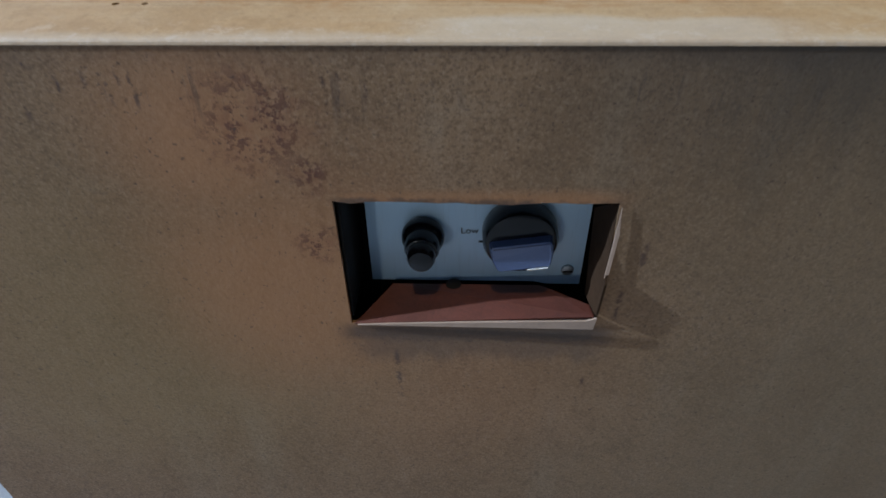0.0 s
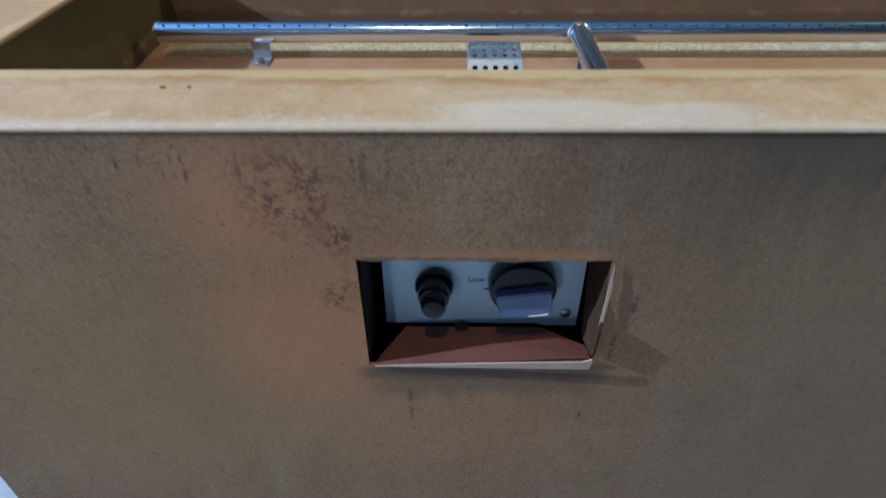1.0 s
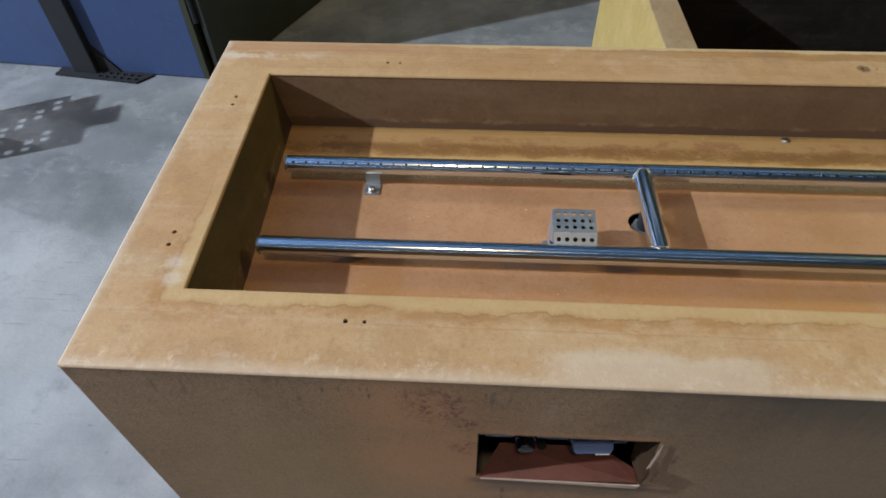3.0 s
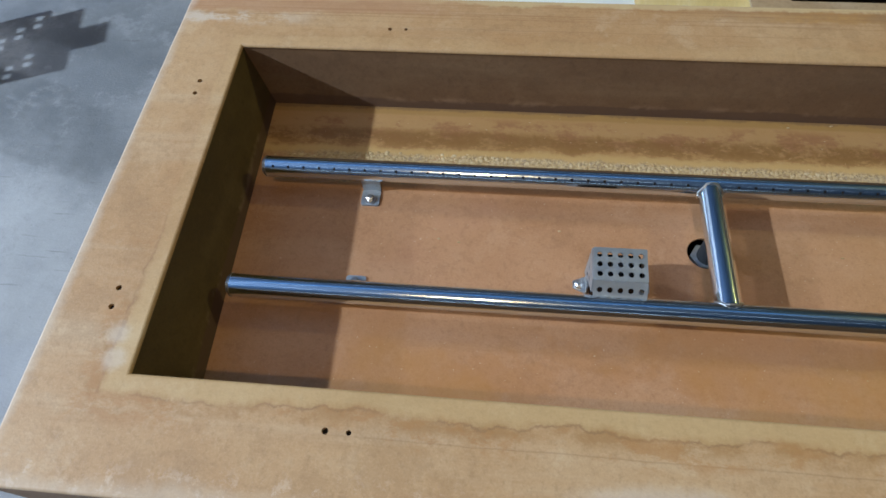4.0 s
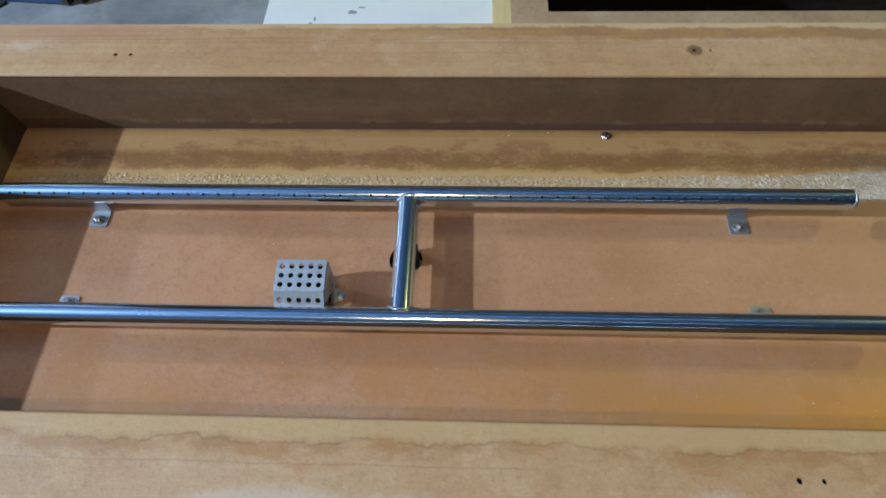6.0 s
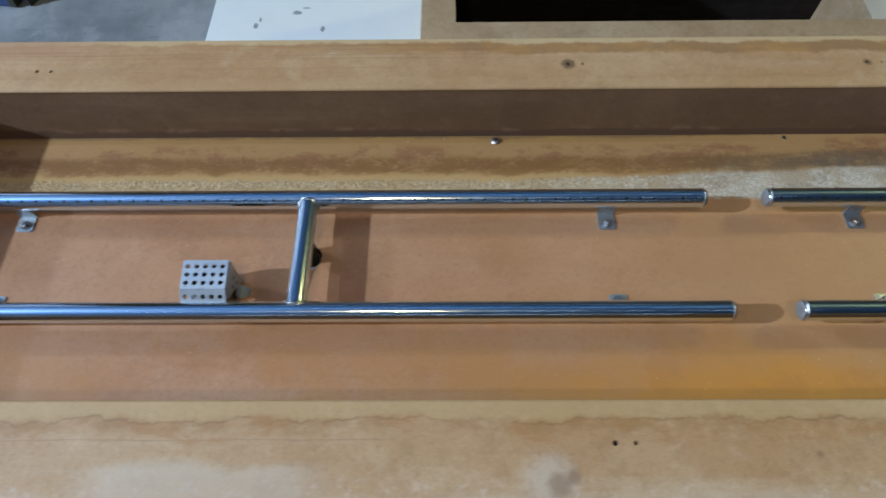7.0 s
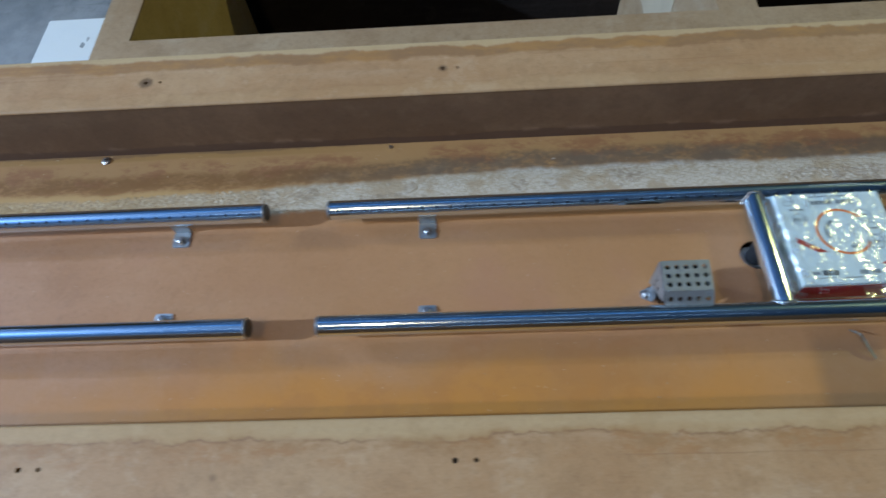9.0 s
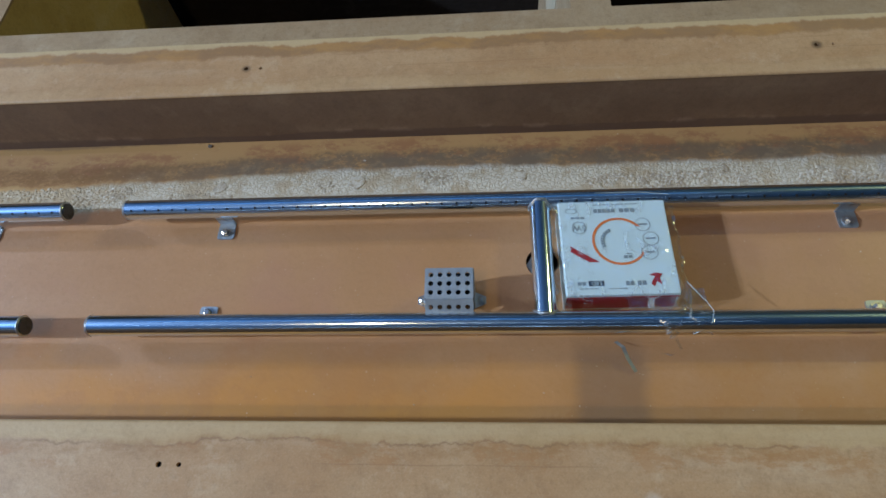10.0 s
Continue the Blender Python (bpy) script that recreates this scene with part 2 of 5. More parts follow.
def front_corten():
    m, nt, bs, w = material("corten_front", 0.7)
    x, y, z = axes(nt, w)
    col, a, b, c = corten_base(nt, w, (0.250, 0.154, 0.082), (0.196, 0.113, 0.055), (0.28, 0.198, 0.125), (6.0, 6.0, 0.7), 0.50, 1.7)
    fine = grain(nt, w, 95.0, 5.0, 0.75)
    olive = ramp(nt, calc(nt, "MULTIPLY_ADD", a, 0.25, x), 0.42, 0.85)
    col = blend(nt, calc(nt, "MULTIPLY", olive, 0.55), col, (0.185, 0.14, 0.085))
    gold = spot(nt, w, 0.08, 0.0, 0.40, 0.16, 0.12, a)
    col = blend(nt, calc(nt, "MULTIPLY", gold, 0.45), col, (0.265, 0.175, 0.065))
    # orange rust bloom round the left edge of the cut-out, and above it
    bloom = calc(nt, "MAXIMUM", spot(nt, w, 0.235, 0.0, 0.47, 0.10, 0.07, a), spot(nt, w, 0.20, 0.0, 0.585, 0.06, 0.05, a))
    # a weaker, wider spot lightens the middle of the panel below the cut-out
    bloom = calc(nt, "MAXIMUM", bloom, calc(nt, "MULTIPLY", spot(nt, w, 0.34, 0.0, 0.40, 0.12, 0.10, a), 0.40))
    bloom = calc(nt, "MAXIMUM", bloom, calc(nt, "MULTIPLY", band(nt, x, 0.27, 0.455, 0.02), band(nt, z, 0.541, 0.552, 0.006)))
    col = blend(nt, calc(nt, "MULTIPLY", bloom, 0.70), col, (0.38, 0.180, 0.075))
    # scabs of flaking rust
    flaky = grain(nt, w, 150.0, 6.0, 0.8)
    where2 = calc(nt, "MAXIMUM", spot(nt, w, 0.232, 0.0, 0.600, 0.030, 0.022, a), calc(nt, "MAXIMUM", spot(nt, w, 0.257, 0.0, 0.508, 0.013, 0.010), spot(nt, w, 0.258, 0.0, 0.565, 0.012, 0.012)))
    halo = calc(nt, "MULTIPLY", where2, ramp(nt, grain(nt, w, 60.0, 5.0, 0.7), 0.40, 0.60))
    col = blend(nt, calc(nt, "MULTIPLY", halo, 0.45), col, (0.20, 0.075, 0.035))
    scab = calc(nt, "MULTIPLY", ramp(nt, calc(nt, "ADD", calc(nt, "MULTIPLY", flaky, 0.5), calc(nt, "MULTIPLY", grain(nt, w, 55.0, 7.0, 0.75), 0.5)), 0.50, 0.535), where2)
    col = blend(nt, calc(nt, "MULTIPLY", scab, 0.85), col, (0.085, 0.026, 0.016))
    mist = calc(nt, "MULTIPLY", ramp(nt, flaky, 0.60, 0.68), spot(nt, w, 0.16, 0.0, 0.57, 0.10, 0.06, a))
    col = blend(nt, calc(nt, "MULTIPLY", mist, 0.6), col, (0.10, 0.05, 0.03))
    broken = ramp(nt, grain(nt, w, 130.0, 4.0, 0.7), 0.40, 0.58)
    xx = calc(nt, "MULTIPLY_ADD", grain(nt, w, 45.0, 4.0, 0.7), 0.010, calc(nt, "SUBTRACT", x, 0.005))
    for px, z0, z1, wd in ((0.305, 0.345, 0.40, 0.0020), (0.480, 0.487, 0.512, 0.0018), (0.470, 0.44, 0.468, 0.0014), (0.276, 0.402, 0.407, 0.0030),
                           (0.150, 0.612, 0.628, 0.0012), (0.158, 0.613, 0.631, 0.0010), (0.165, 0.609, 0.630, 0.0010), (0.138, 0.616, 0.630, 0.0012), (0.121, 0.615, 0.632, 0.001),
                           (0.096, 0.602, 0.611, 0.002), (0.275, 0.610, 0.634, 0.0012), (0.283, 0.616, 0.634, 0.0009), (0.300, 0.614, 0.632, 0.0010), (0.455, 0.360, 0.370, 0.0013), (0.331, 0.373, 0.376, 0.0011)):
        run = calc(nt, "MULTIPLY", band(nt, xx, px - wd, px + wd, wd * 0.9), calc(nt, "MULTIPLY", band(nt, z, z0, z1, 0.005), broken))
        col = blend(nt, calc(nt, "MULTIPLY", run, 0.8), col, (0.065, 0.035, 0.026))
    flecks = ramp(nt, grain(nt, w, 85.0, 6.0, 0.8), 0.60, 0.70)
    col = blend(nt, calc(nt, "MULTIPLY", flecks, 0.6), col, (0.09, 0.055, 0.035))
    dust = ramp(nt, grain(nt, w, 120.0, 6.0, 0.8, (1.0, 1.0, 0.6)), 0.58, 0.72)
    col = blend(nt, calc(nt, "MULTIPLY", dust, 0.42), col, (0.36, 0.26, 0.17))
    # sooty smudge under and round the cut-out, and by the fold on top
    soot = calc(nt, "MULTIPLY", band(nt, x, 0.265, 0.47, 0.012), band(nt, calc(nt, "MULTIPLY_ADD", fine, 0.016, z), 0.421, 0.437, 0.006))
    drip = calc(nt, "MULTIPLY", ramp(nt, grain(nt, w, 7.0, 5.0, 0.7, (14.0, 1.0, 1.0)), 0.54, 0.66), calc(nt, "MULTIPLY", band(nt, z, 0.604, 0.636, 0.012), ramp(nt, grain(nt, w, 9.0, 3.0, 0.6), 0.42, 0.55)))
    soot = calc(nt, "MAXIMUM", soot, calc(nt, "MULTIPLY", drip, 0.75))
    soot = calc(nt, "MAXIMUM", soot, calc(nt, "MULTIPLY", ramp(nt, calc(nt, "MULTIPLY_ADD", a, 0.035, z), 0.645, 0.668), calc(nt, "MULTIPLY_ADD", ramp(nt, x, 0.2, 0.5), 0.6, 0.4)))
    singe = calc(nt, "MULTIPLY", band(nt, x, 0.272, 0.455, 0.01), calc(nt, "MULTIPLY", band(nt, calc(nt, "MULTIPLY_ADD", fine, 0.010, z), 0.545, 0.5515, 0.002), ramp(nt, grain(nt, w, 30.0, 4.0, 0.7), 0.42, 0.55)))
    soot = calc(nt, "MAXIMUM", soot, singe)
    col = blend(nt, calc(nt, "MULTIPLY", soot, 0.7), col, (0.06, 0.04, 0.032))
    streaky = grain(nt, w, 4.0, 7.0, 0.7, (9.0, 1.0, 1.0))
    # streaky darker zone towards the upper right
    upper_dark = calc(nt, "MULTIPLY", ramp(nt, calc(nt, "MULTIPLY_ADD", streaky, 0.12, z), 0.585, 0.715), ramp(nt, calc(nt, "MULTIPLY_ADD", a, 0.16, x), 0.40, 0.66))
    col = blend(nt, calc(nt, "MULTIPLY", upper_dark, 0.72), col, (0.060, 0.050, 0.040))
    under = calc(nt, "MULTIPLY", band(nt, x, 0.275, 0.465, 0.02), band(nt, calc(nt, "MULTIPLY_ADD", streaky, 0.05, z), 0.418, 0.452, 0.010))
    col = blend(nt, calc(nt, "MULTIPLY", under, 0.5), col, (0.085, 0.060, 0.048))
    pits = ramp(nt, grain(nt, w, 300.0, 2.0, 0.6), 0.66, 0.72)
    col = blend(nt, calc(nt, "MULTIPLY", pits, 0.6), col, (0.06, 0.035, 0.025))
    nt.links.new(col, bs.inputs["Base Color"])
    nt.links.new(calc(nt, "MULTIPLY_ADD", a, 0.3, 0.48), bs.inputs["Roughness"])
    bump(nt, bs, calc(nt, "ADD", calc(nt, "ADD", calc(nt, "MULTIPLY", fine, 1.6), calc(nt, "MULTIPLY", c, 1.3)), calc(nt, "MULTIPLY", scab, 1.8)), 0.20)
    return m


def basin_corten():
    m, nt, bs, w = material("corten_basin_floor", 0.6)
    x, y, z = axes(nt, w)
    col, a, b, c = corten_base(nt, w, (0.42, 0.226, 0.115), (0.345, 0.168, 0.076), (0.47, 0.285, 0.165), (0.8, 4.0, 4.0), 0.14)
    right = ramp(nt, calc(nt, "MULTIPLY_ADD", a, 0.6, x), 0.7, 1.5)
    col = blend(nt, calc(nt, "MULTIPLY", right, 0.55), col, (0.43, 0.232, 0.088))
    orange = calc(nt, "MULTIPLY", ramp(nt, a, 0.42, 0.6), ramp(nt, y, 0.22, 0.16))
    col = blend(nt, calc(nt, "MULTIPLY", orange, 0.5), col, (0.40, 0.19, 0.045))
    shelf = calc(nt, "MULTIPLY", ramp(nt, calc(nt, "MULTIPLY_ADD", grain(nt, w, 6.0, 5.0, 0.6), 0.16, y), 0.275, 0.195), band(nt, calc(nt, "MULTIPLY_ADD", a, 0.35, x), 1.02, 1.69, 0.16))
    col = blend(nt, calc(nt, "MULTIPLY", shelf, 0.9), col, (0.49, 0.215, 0.030))
    pink = calc(nt, "MULTIPLY", ramp(nt, grain(nt, w, 3.5, 4.0, 0.6), 0.50, 0.66), band(nt, y, 0.20, 0.36, 0.03))
    col = blend(nt, calc(nt, "MULTIPLY", pink, 0.4), col, (0.40, 0.20, 0.125))
    # water line: lime crust, tide mark and ochre shore at the back
    rise = calc(nt, "MULTIPLY", ramp(nt, x, 0.95, 1.35), 0.014)
    wob = calc(nt, "MULTIPLY_ADD", grain(nt, w, 14.0, 6.0, 0.75, (1.0, 0.1, 1.0)), 0.024, -0.012)
    yy = calc(nt, "SUBTRACT", calc(nt, "ADD", y, wob), rise)
    crack = put(nt, "ShaderNodeTexVoronoi", p_feature="DISTANCE_TO_EDGE", Vector=put(nt, "ShaderNodeVectorMath", p_operation="ADD", i0=w, i1=put(nt, "ShaderNodeVectorMath", p_operation="SCALE", i0=put(nt, "ShaderNodeTexNoise", Vector=w, Scale=120.0).outputs[1], Scale=0.012).outputs[0]).outputs[0], Scale=170.0).outputs[0]
    lime = blend(nt, ramp(nt, crack, 0.02, 0.12), (0.40, 0.34, 0.25), (0.54, 0.49, 0.40))
    lime = blend(nt, calc(nt, "MULTIPLY", ramp(nt, grain(nt, w, 22.0, 4.0, 0.7), 0.46, 0.60), 0.8), lime, (0.37, 0.29, 0.185))
    lime = blend(nt, calc(nt, "MULTIPLY", ramp(nt, x, 1.15, 0.6), 0.75), lime, blend(nt, ramp(nt, grain(nt, w, 260.0, 4.0, 0.7), 0.45, 0.56), (0.46, 0.32, 0.13), (0.22, 0.135, 0.05)))
    shore = ramp(nt, yy, 0.404, 0.413)
    col = blend(nt, calc(nt, "MULTIPLY", shore, 0.75), col, (0.41, 0.245, 0.09))
    murk = calc(nt, "MULTIPLY", band(nt, yy, 0.428, 0.452, 0.006), ramp(nt, calc(nt, "ADD", calc(nt, "MULTIPLY", c, 0.5), calc(nt, "MULTIPLY", b, 0.5)), 0.36, 0.6))
    col = blend(nt, calc(nt, "MULTIPLY", murk, 0.75), col, blend(nt, ramp(nt, x, 0.8, 1.2), (0.24, 0.115, 0.03), (0.17, 0.095, 0.04)))
    grey = calc(nt, "MULTIPLY", band(nt, yy, 0.420, 0.442, 0.005), ramp(nt, x, 0.85, 1.2))
    col = blend(nt, calc(nt, "MULTIPLY", calc(nt, "MULTIPLY", grey, ramp(nt, grain(nt, w, 16.0, 5.0, 0.7), 0.40, 0.58)), 0.75), col, (0.20, 0.155, 0.10))
    red = calc(nt, "MULTIPLY", band(nt, yy, 0.436, 0.470, 0.008), ramp(nt, grain(nt, w, 24.0, 6.0, 0.75, (0.6, 1.0, 1.0)), 0.47, 0.60))
    col = blend(nt, calc(nt, "MULTIPLY", red, 0.7), col, (0.25, 0.105, 0.045))
    rag = grain(nt, w, 48.0, 9.0, 0.80, (0.55, 1.0, 1.0))
    murk2 = calc(nt, "MULTIPLY", band(nt, calc(nt, "MULTIPLY_ADD", rag, 0.030, calc(nt, "SUBTRACT", yy, 0.015)), 0.424, 0.450, 0.005), ramp(nt, rag, 0.44, 0.52))
    col = blend(nt, calc(nt, "MULTIPLY", murk2, 0.70), col, blend(nt, ramp(nt, x, 0.9, 1.25), (0.215, 0.105, 0.030), (0.15, 0.105, 0.065)))
    col = blend(nt, calc(nt, "MULTIPLY", calc(nt, "MULTIPLY", ramp(nt, calc(nt, "ADD", y, calc(nt, "MULTIPLY", wob, 0.25)), 0.474, 0.478), ramp(nt, x, 1.2, 0.9)), 0.6), col, (0.30, 0.175, 0.045))
    ochre = calc(nt, "MULTIPLY", band(nt, calc(nt, "MULTIPLY_ADD", rag, 0.016, calc(nt, "SUBTRACT", yy, 0.008)), 0.412, 0.422, 0.003), ramp(nt, x, 1.0, 0.8))
    col = blend(nt, calc(nt, "MULTIPLY", ochre, 0.55), col, (0.50, 0.34, 0.13))
    blot = grain(nt, w, 7.0, 8.0, 0.72)
    col = blend(nt, calc(nt, "MULTIPLY", calc(nt, "MULTIPLY", ramp(nt, blot, 0.50, 0.55), ramp(nt, y, 0.24, 0.20)), 0.26), col, (0.36, 0.155, 0.040))
    crust = band(nt, calc(nt, "ADD", yy, calc(nt, "MULTIPLY", ramp(nt, x, 1.05, 0.75), 0.009)), 0.380, 0.422, 0.004)
    crust = calc(nt, "MULTIPLY", crust, ramp(nt, x, -0.04, 0.06))
    crust = calc(nt, "MULTIPLY", crust, ramp(nt, calc(nt, "ADD", grain(nt, w, 30.0, 5.0, 0.7), calc(nt, "MULTIPLY", x, 0.14)), 0.38, 0.5))
    col = blend(nt, calc(nt, "MULTIPLY", crust, 0.95), col, lime)
    edge = band(nt, yy, 0.484, 0.492, 0.002)
    col = blend(nt, calc(nt, "MULTIPLY", edge, 0.5), col, (0.13, 0.07, 0.045))
    # grey dust fan and dark streak under the far burner
    dark_streak = calc(nt, "MULTIPLY", band(nt, calc(nt, "MULTIPLY_ADD", b, 0.03, x), 1.595, 1.665, 0.01), ramp(nt, y, 0.22, 0.17))
    col = blend(nt, calc(nt, "MULTIPLY", dark_streak, 0.5), col, (0.15, 0.095, 0.06))
    specks = ramp(nt, grain(nt, w, 330.0, 1.0, 0.5), 0.765, 0.785)
    col = blend(nt, calc(nt, "MULTIPLY", specks, 0.7), col, (0.62, 0.5, 0.36))
    nt.links.new(col, bs.inputs["Base Color"])
    nt.links.new(calc(nt, "MULTIPLY_ADD", crust, 0.35, 0.47), bs.inputs["Roughness"])
    bump(nt, bs, calc(nt, "ADD", calc(nt, "MULTIPLY", c, 0.4), calc(nt, "MULTIPLY", crust, calc(nt, "MULTIPLY", ramp(nt, crack, 0.0, 0.25), 1.0))), 0.55)
    return m


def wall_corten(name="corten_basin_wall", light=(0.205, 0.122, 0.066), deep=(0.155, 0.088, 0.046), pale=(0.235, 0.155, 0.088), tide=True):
    m, nt, bs, w = material(name, 0.6)
    x, y, z = axes(nt, w)
    col, a, b, c = corten_base(nt, w, light, deep, pale, (0.8, 0.8, 6.0))
    if tide:
        # darker along the foot, with broken pale scum at the upper border
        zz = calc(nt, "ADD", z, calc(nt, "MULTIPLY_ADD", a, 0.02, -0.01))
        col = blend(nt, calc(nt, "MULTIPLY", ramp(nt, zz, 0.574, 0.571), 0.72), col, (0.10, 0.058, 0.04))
        scum = calc(nt, "MULTIPLY", band(nt, zz, 0.570, 0.577, 0.003), ramp(nt, grain(nt, w, 25.0), 0.5, 0.62))
        col = blend(nt, calc(nt, "MULTIPLY", scum, 0.22), col, (0.48, 0.33, 0.22))
    nt.links.new(col, bs.inputs["Base Color"])
    bump(nt, bs, calc(nt, "ADD", c, a), 0.25)
    return m


def steel(name, colour=(0.62, 0.62, 0.61), rough=0.2, stretch=(3.0, 60.0, 60.0), smear=0.5, patch=0.22, metal=1.0):
    m, nt, bs, w = material(name, rough, metal, colour)
    s = grain(nt, w, 5.0, 5.0, 0.65, stretch)
    p = grain(nt, w, 24.0, 4.0, 0.65)
    f = grain(nt, w, 40.0, 2.0, 0.5, stretch)
    nt.links.new(blend(nt, calc(nt, "MULTIPLY", ramp(nt, s, 0.5, 0.68), smear), colour, [v * 0.6 for v in colour]), bs.inputs["Base Color"])
    nt.links.new(calc(nt, "MULTIPLY_ADD", ramp(nt, calc(nt, "ADD", calc(nt, "MULTIPLY", s, 0.6), calc(nt, "MULTIPLY", p, 0.4)), 0.4, 0.7), patch, rough), bs.inputs["Roughness"])
    bump(nt, bs, f, 0.02)
    return m


def concrete():
    m, nt, bs, w = material("concrete_floor", 0.75)
    a, b, c = grain(nt, w, 1.3, 7.0, 0.65), grain(nt, w, 14.0, 6.0, 0.7), grain(nt, w, 150.0, 3.0, 0.7)
    col = blend(nt, ramp(nt, a, 0.35, 0.68), (0.125, 0.136, 0.150), (0.30, 0.31, 0.325))
    col = blend(nt, calc(nt, "MULTIPLY", ramp(nt, b, 0.52, 0.72), 0.45), col, (0.14, 0.145, 0.15))
    col = blend(nt, calc(nt, "MULTIPLY", ramp(nt, c, 0.6, 0.75), 0.35), col, (0.38, 0.385, 0.39))
    scratch = grain(nt, w, 6.0, 3.0, 0.5, (1.0, 14.0, 1.0))
    col = blend(nt, calc(nt, "MULTIPLY", ramp(nt, scratch, 0.66, 0.70), 0.4), col, (0.10, 0.10, 0.105))
    chips = ramp(nt, grain(nt, w, 40.0, 8.0, 0.8), 0.60, 0.66)
    col = blend(nt, calc(nt, "MULTIPLY", chips, 0.55), col, (0.09, 0.095, 0.10))
    plaster = ramp(nt, grain(nt, w, 5.0, 9.0, 0.75), 0.52, 0.60)
    col = blend(nt, calc(nt, "MULTIPLY", plaster, 0.3), col, (0.34, 0.35, 0.365))
    nt.links.new(col, bs.inputs["Base Color"])
    bump(nt, bs, calc(nt, "ADD", b, calc(nt, "MULTIPLY", c, 0.6)), 0.45, 0.003)
    return m


def painted(name, colour, rough=0.5, metal=0.0, wear=0.25, scale=6.0):
    m, nt, bs, w = material(name, rough, metal, colour)
    a, b = grain(nt, w, scale, 6.0, 0.65), grain(nt, w, scale * 18, 3.0, 0.6)
    col = blend(nt, calc(nt, "MULTIPLY", ramp(nt, a, 0.45, 0.72), wear), colour, [v * 0.5 for v in colour])
    col = blend(nt, calc(nt, "MULTIPLY", ramp(nt, b, 0.55, 0.75), wear), col, [min(1, v * 1.35 + 0.01) for v in colour])
    nt.links.new(col, bs.inputs["Base Color"])
    nt.links.new(calc(nt, "MULTIPLY_ADD", a, 0.25, max(0.02, rough - 0.12)), bs.inputs["Roughness"])
    bump(nt, bs, b, 0.12)
    return m


def film_plastic():
    m, nt, bs, w = material("clear_film", 0.12)
    clear = put(nt, "ShaderNodeBsdfTransparent", Color=(0.95, 0.97, 0.97, 1))
    gloss = put(nt, "ShaderNodeBsdfAnisotropic", Color=(0.9, 0.95, 1.0, 1), Roughness=0.15)
    nd = put(nt, "ShaderNodeBump", Strength=1.0, Distance=0.004, Height=grain(nt, w, 42.0, 3.0, 0.55))
    nt.links.new(nd.outputs[0], gloss.inputs["Normal"])
    # creases scatter light: thin broken white lines over the clear sheet
    n1, n2 = grain(nt, w, 34.0, 4.0, 0.6, (1.0, 0.55, 1.0)), grain(nt, w, 26.0, 3.0, 0.6)
    crease = calc(nt, "MULTIPLY", ramp(nt, calc(nt, "ABSOLUTE", calc(nt, "SUBTRACT", n1, 0.5)), 0.030, 0.0), ramp(nt, n2, 0.47, 0.56))
    white = put(nt, "ShaderNodeBsdfDiffuse", Color=(0.85, 0.9, 0.92, 1))
    veil = put(nt, "ShaderNodeMixShader", i0=0.55, i1=gloss.outputs[0], i2=white.outputs[0])
    sheen = put(nt, "ShaderNodeMixShader", i0=0.16, i1=clear.outputs[0], i2=gloss.outputs[0])
    mix = put(nt, "ShaderNodeMixShader", i0=calc(nt, "MULTIPLY", crease, 0.50), i1=sheen.outputs[0], i2=veil.outputs[0])
    nt.links.new(mix.outputs[0], nt.nodes["Material Output"].inputs[0])
    return m


RIM, FRONT, BASIN, WALL = rim_corten(), front_corten(), basin_corten(), wall_corten()
# darker copy of the wall corten: shade and warm lamp tint in the colour
WALL_OLIVE_SHADE = wall_corten("shaded_end_wall", (0.110, 0.075, 0.024), (0.070, 0.046, 0.015), (0.14, 0.098, 0.040))
SIDE = wall_corten("corten_side", (0.30, 0.17, 0.085), (0.22, 0.12, 0.055), (0.36, 0.23, 0.13), False)
TUBE = steel("polished_tube_steel", (0.74, 0.84, 0.94), 0.11, (0.8, 40.0, 40.0), 0.25, 0.06)
WELD = steel("weld_steel", (0.50, 0.50, 0.50), 0.30, (30.0, 30.0, 30.0), 0.6)
ZINC = steel("zinc_plate", (0.45, 0.49, 0.53), 0.48, (20.0, 20.0, 20.0), 0.5)
# dark steel for the caps that face away from the work light
CAP_SHADED = steel("shaded_cap", (0.10, 0.10, 0.11), 0.45, (30.0, 30.0, 30.0), 0.6)
PANEL_STEEL = steel("control_panel_steel", (0.55, 0.72, 0.88), 0.34, (50.0, 4.0, 4.0), 0.15, 0.15, 0.12)
BLACK = painted("black_plastic", (0.004, 0.004, 0.006), 0.16, 0.0, 0.15, 30.0)
GRIP = painted("blue_grey_grip", (0.11, 0.145, 0.27), 0.42, 0.3, 0.35, 60.0)
# near-black colour that stands in for the shade inside holes and gaps
HOLE = painted("hole_shade", (0.006, 0.005, 0.005), 0.9)
PRINT = painted("black_print", (0.015, 0.015, 0.02), 0.6)
WHITE_LINE = painted("white_paint_line", (0.8, 0.8, 0.78), 0.5)
CUT = painted("bare_cut_steel", (0.47, 0.34, 0.26), 0.42, 0.2, 0.4, 40.0)
LIP = wall_corten("reddish_lip", (0.145, 0.042, 0.026), (0.085, 0.028, 0.019), (0.17, 0.072, 0.048), False)
# flap far darker than the panel, its shade put into the colour
FLAP_SHADED = wall_corten("shaded_flap", (0.052, 0.029, 0.016), (0.032, 0.018, 0.010), (0.075, 0.043, 0.026), False)
FLAP_SHADED.node_tree.nodes["Principled BSDF"].inputs["Roughness"].default_value = 0.92
FLAP_SHADED.node_tree.nodes["Principled BSDF"].inputs["Specular IOR Level"].default_value = 0.1
CONCRETE = concrete()
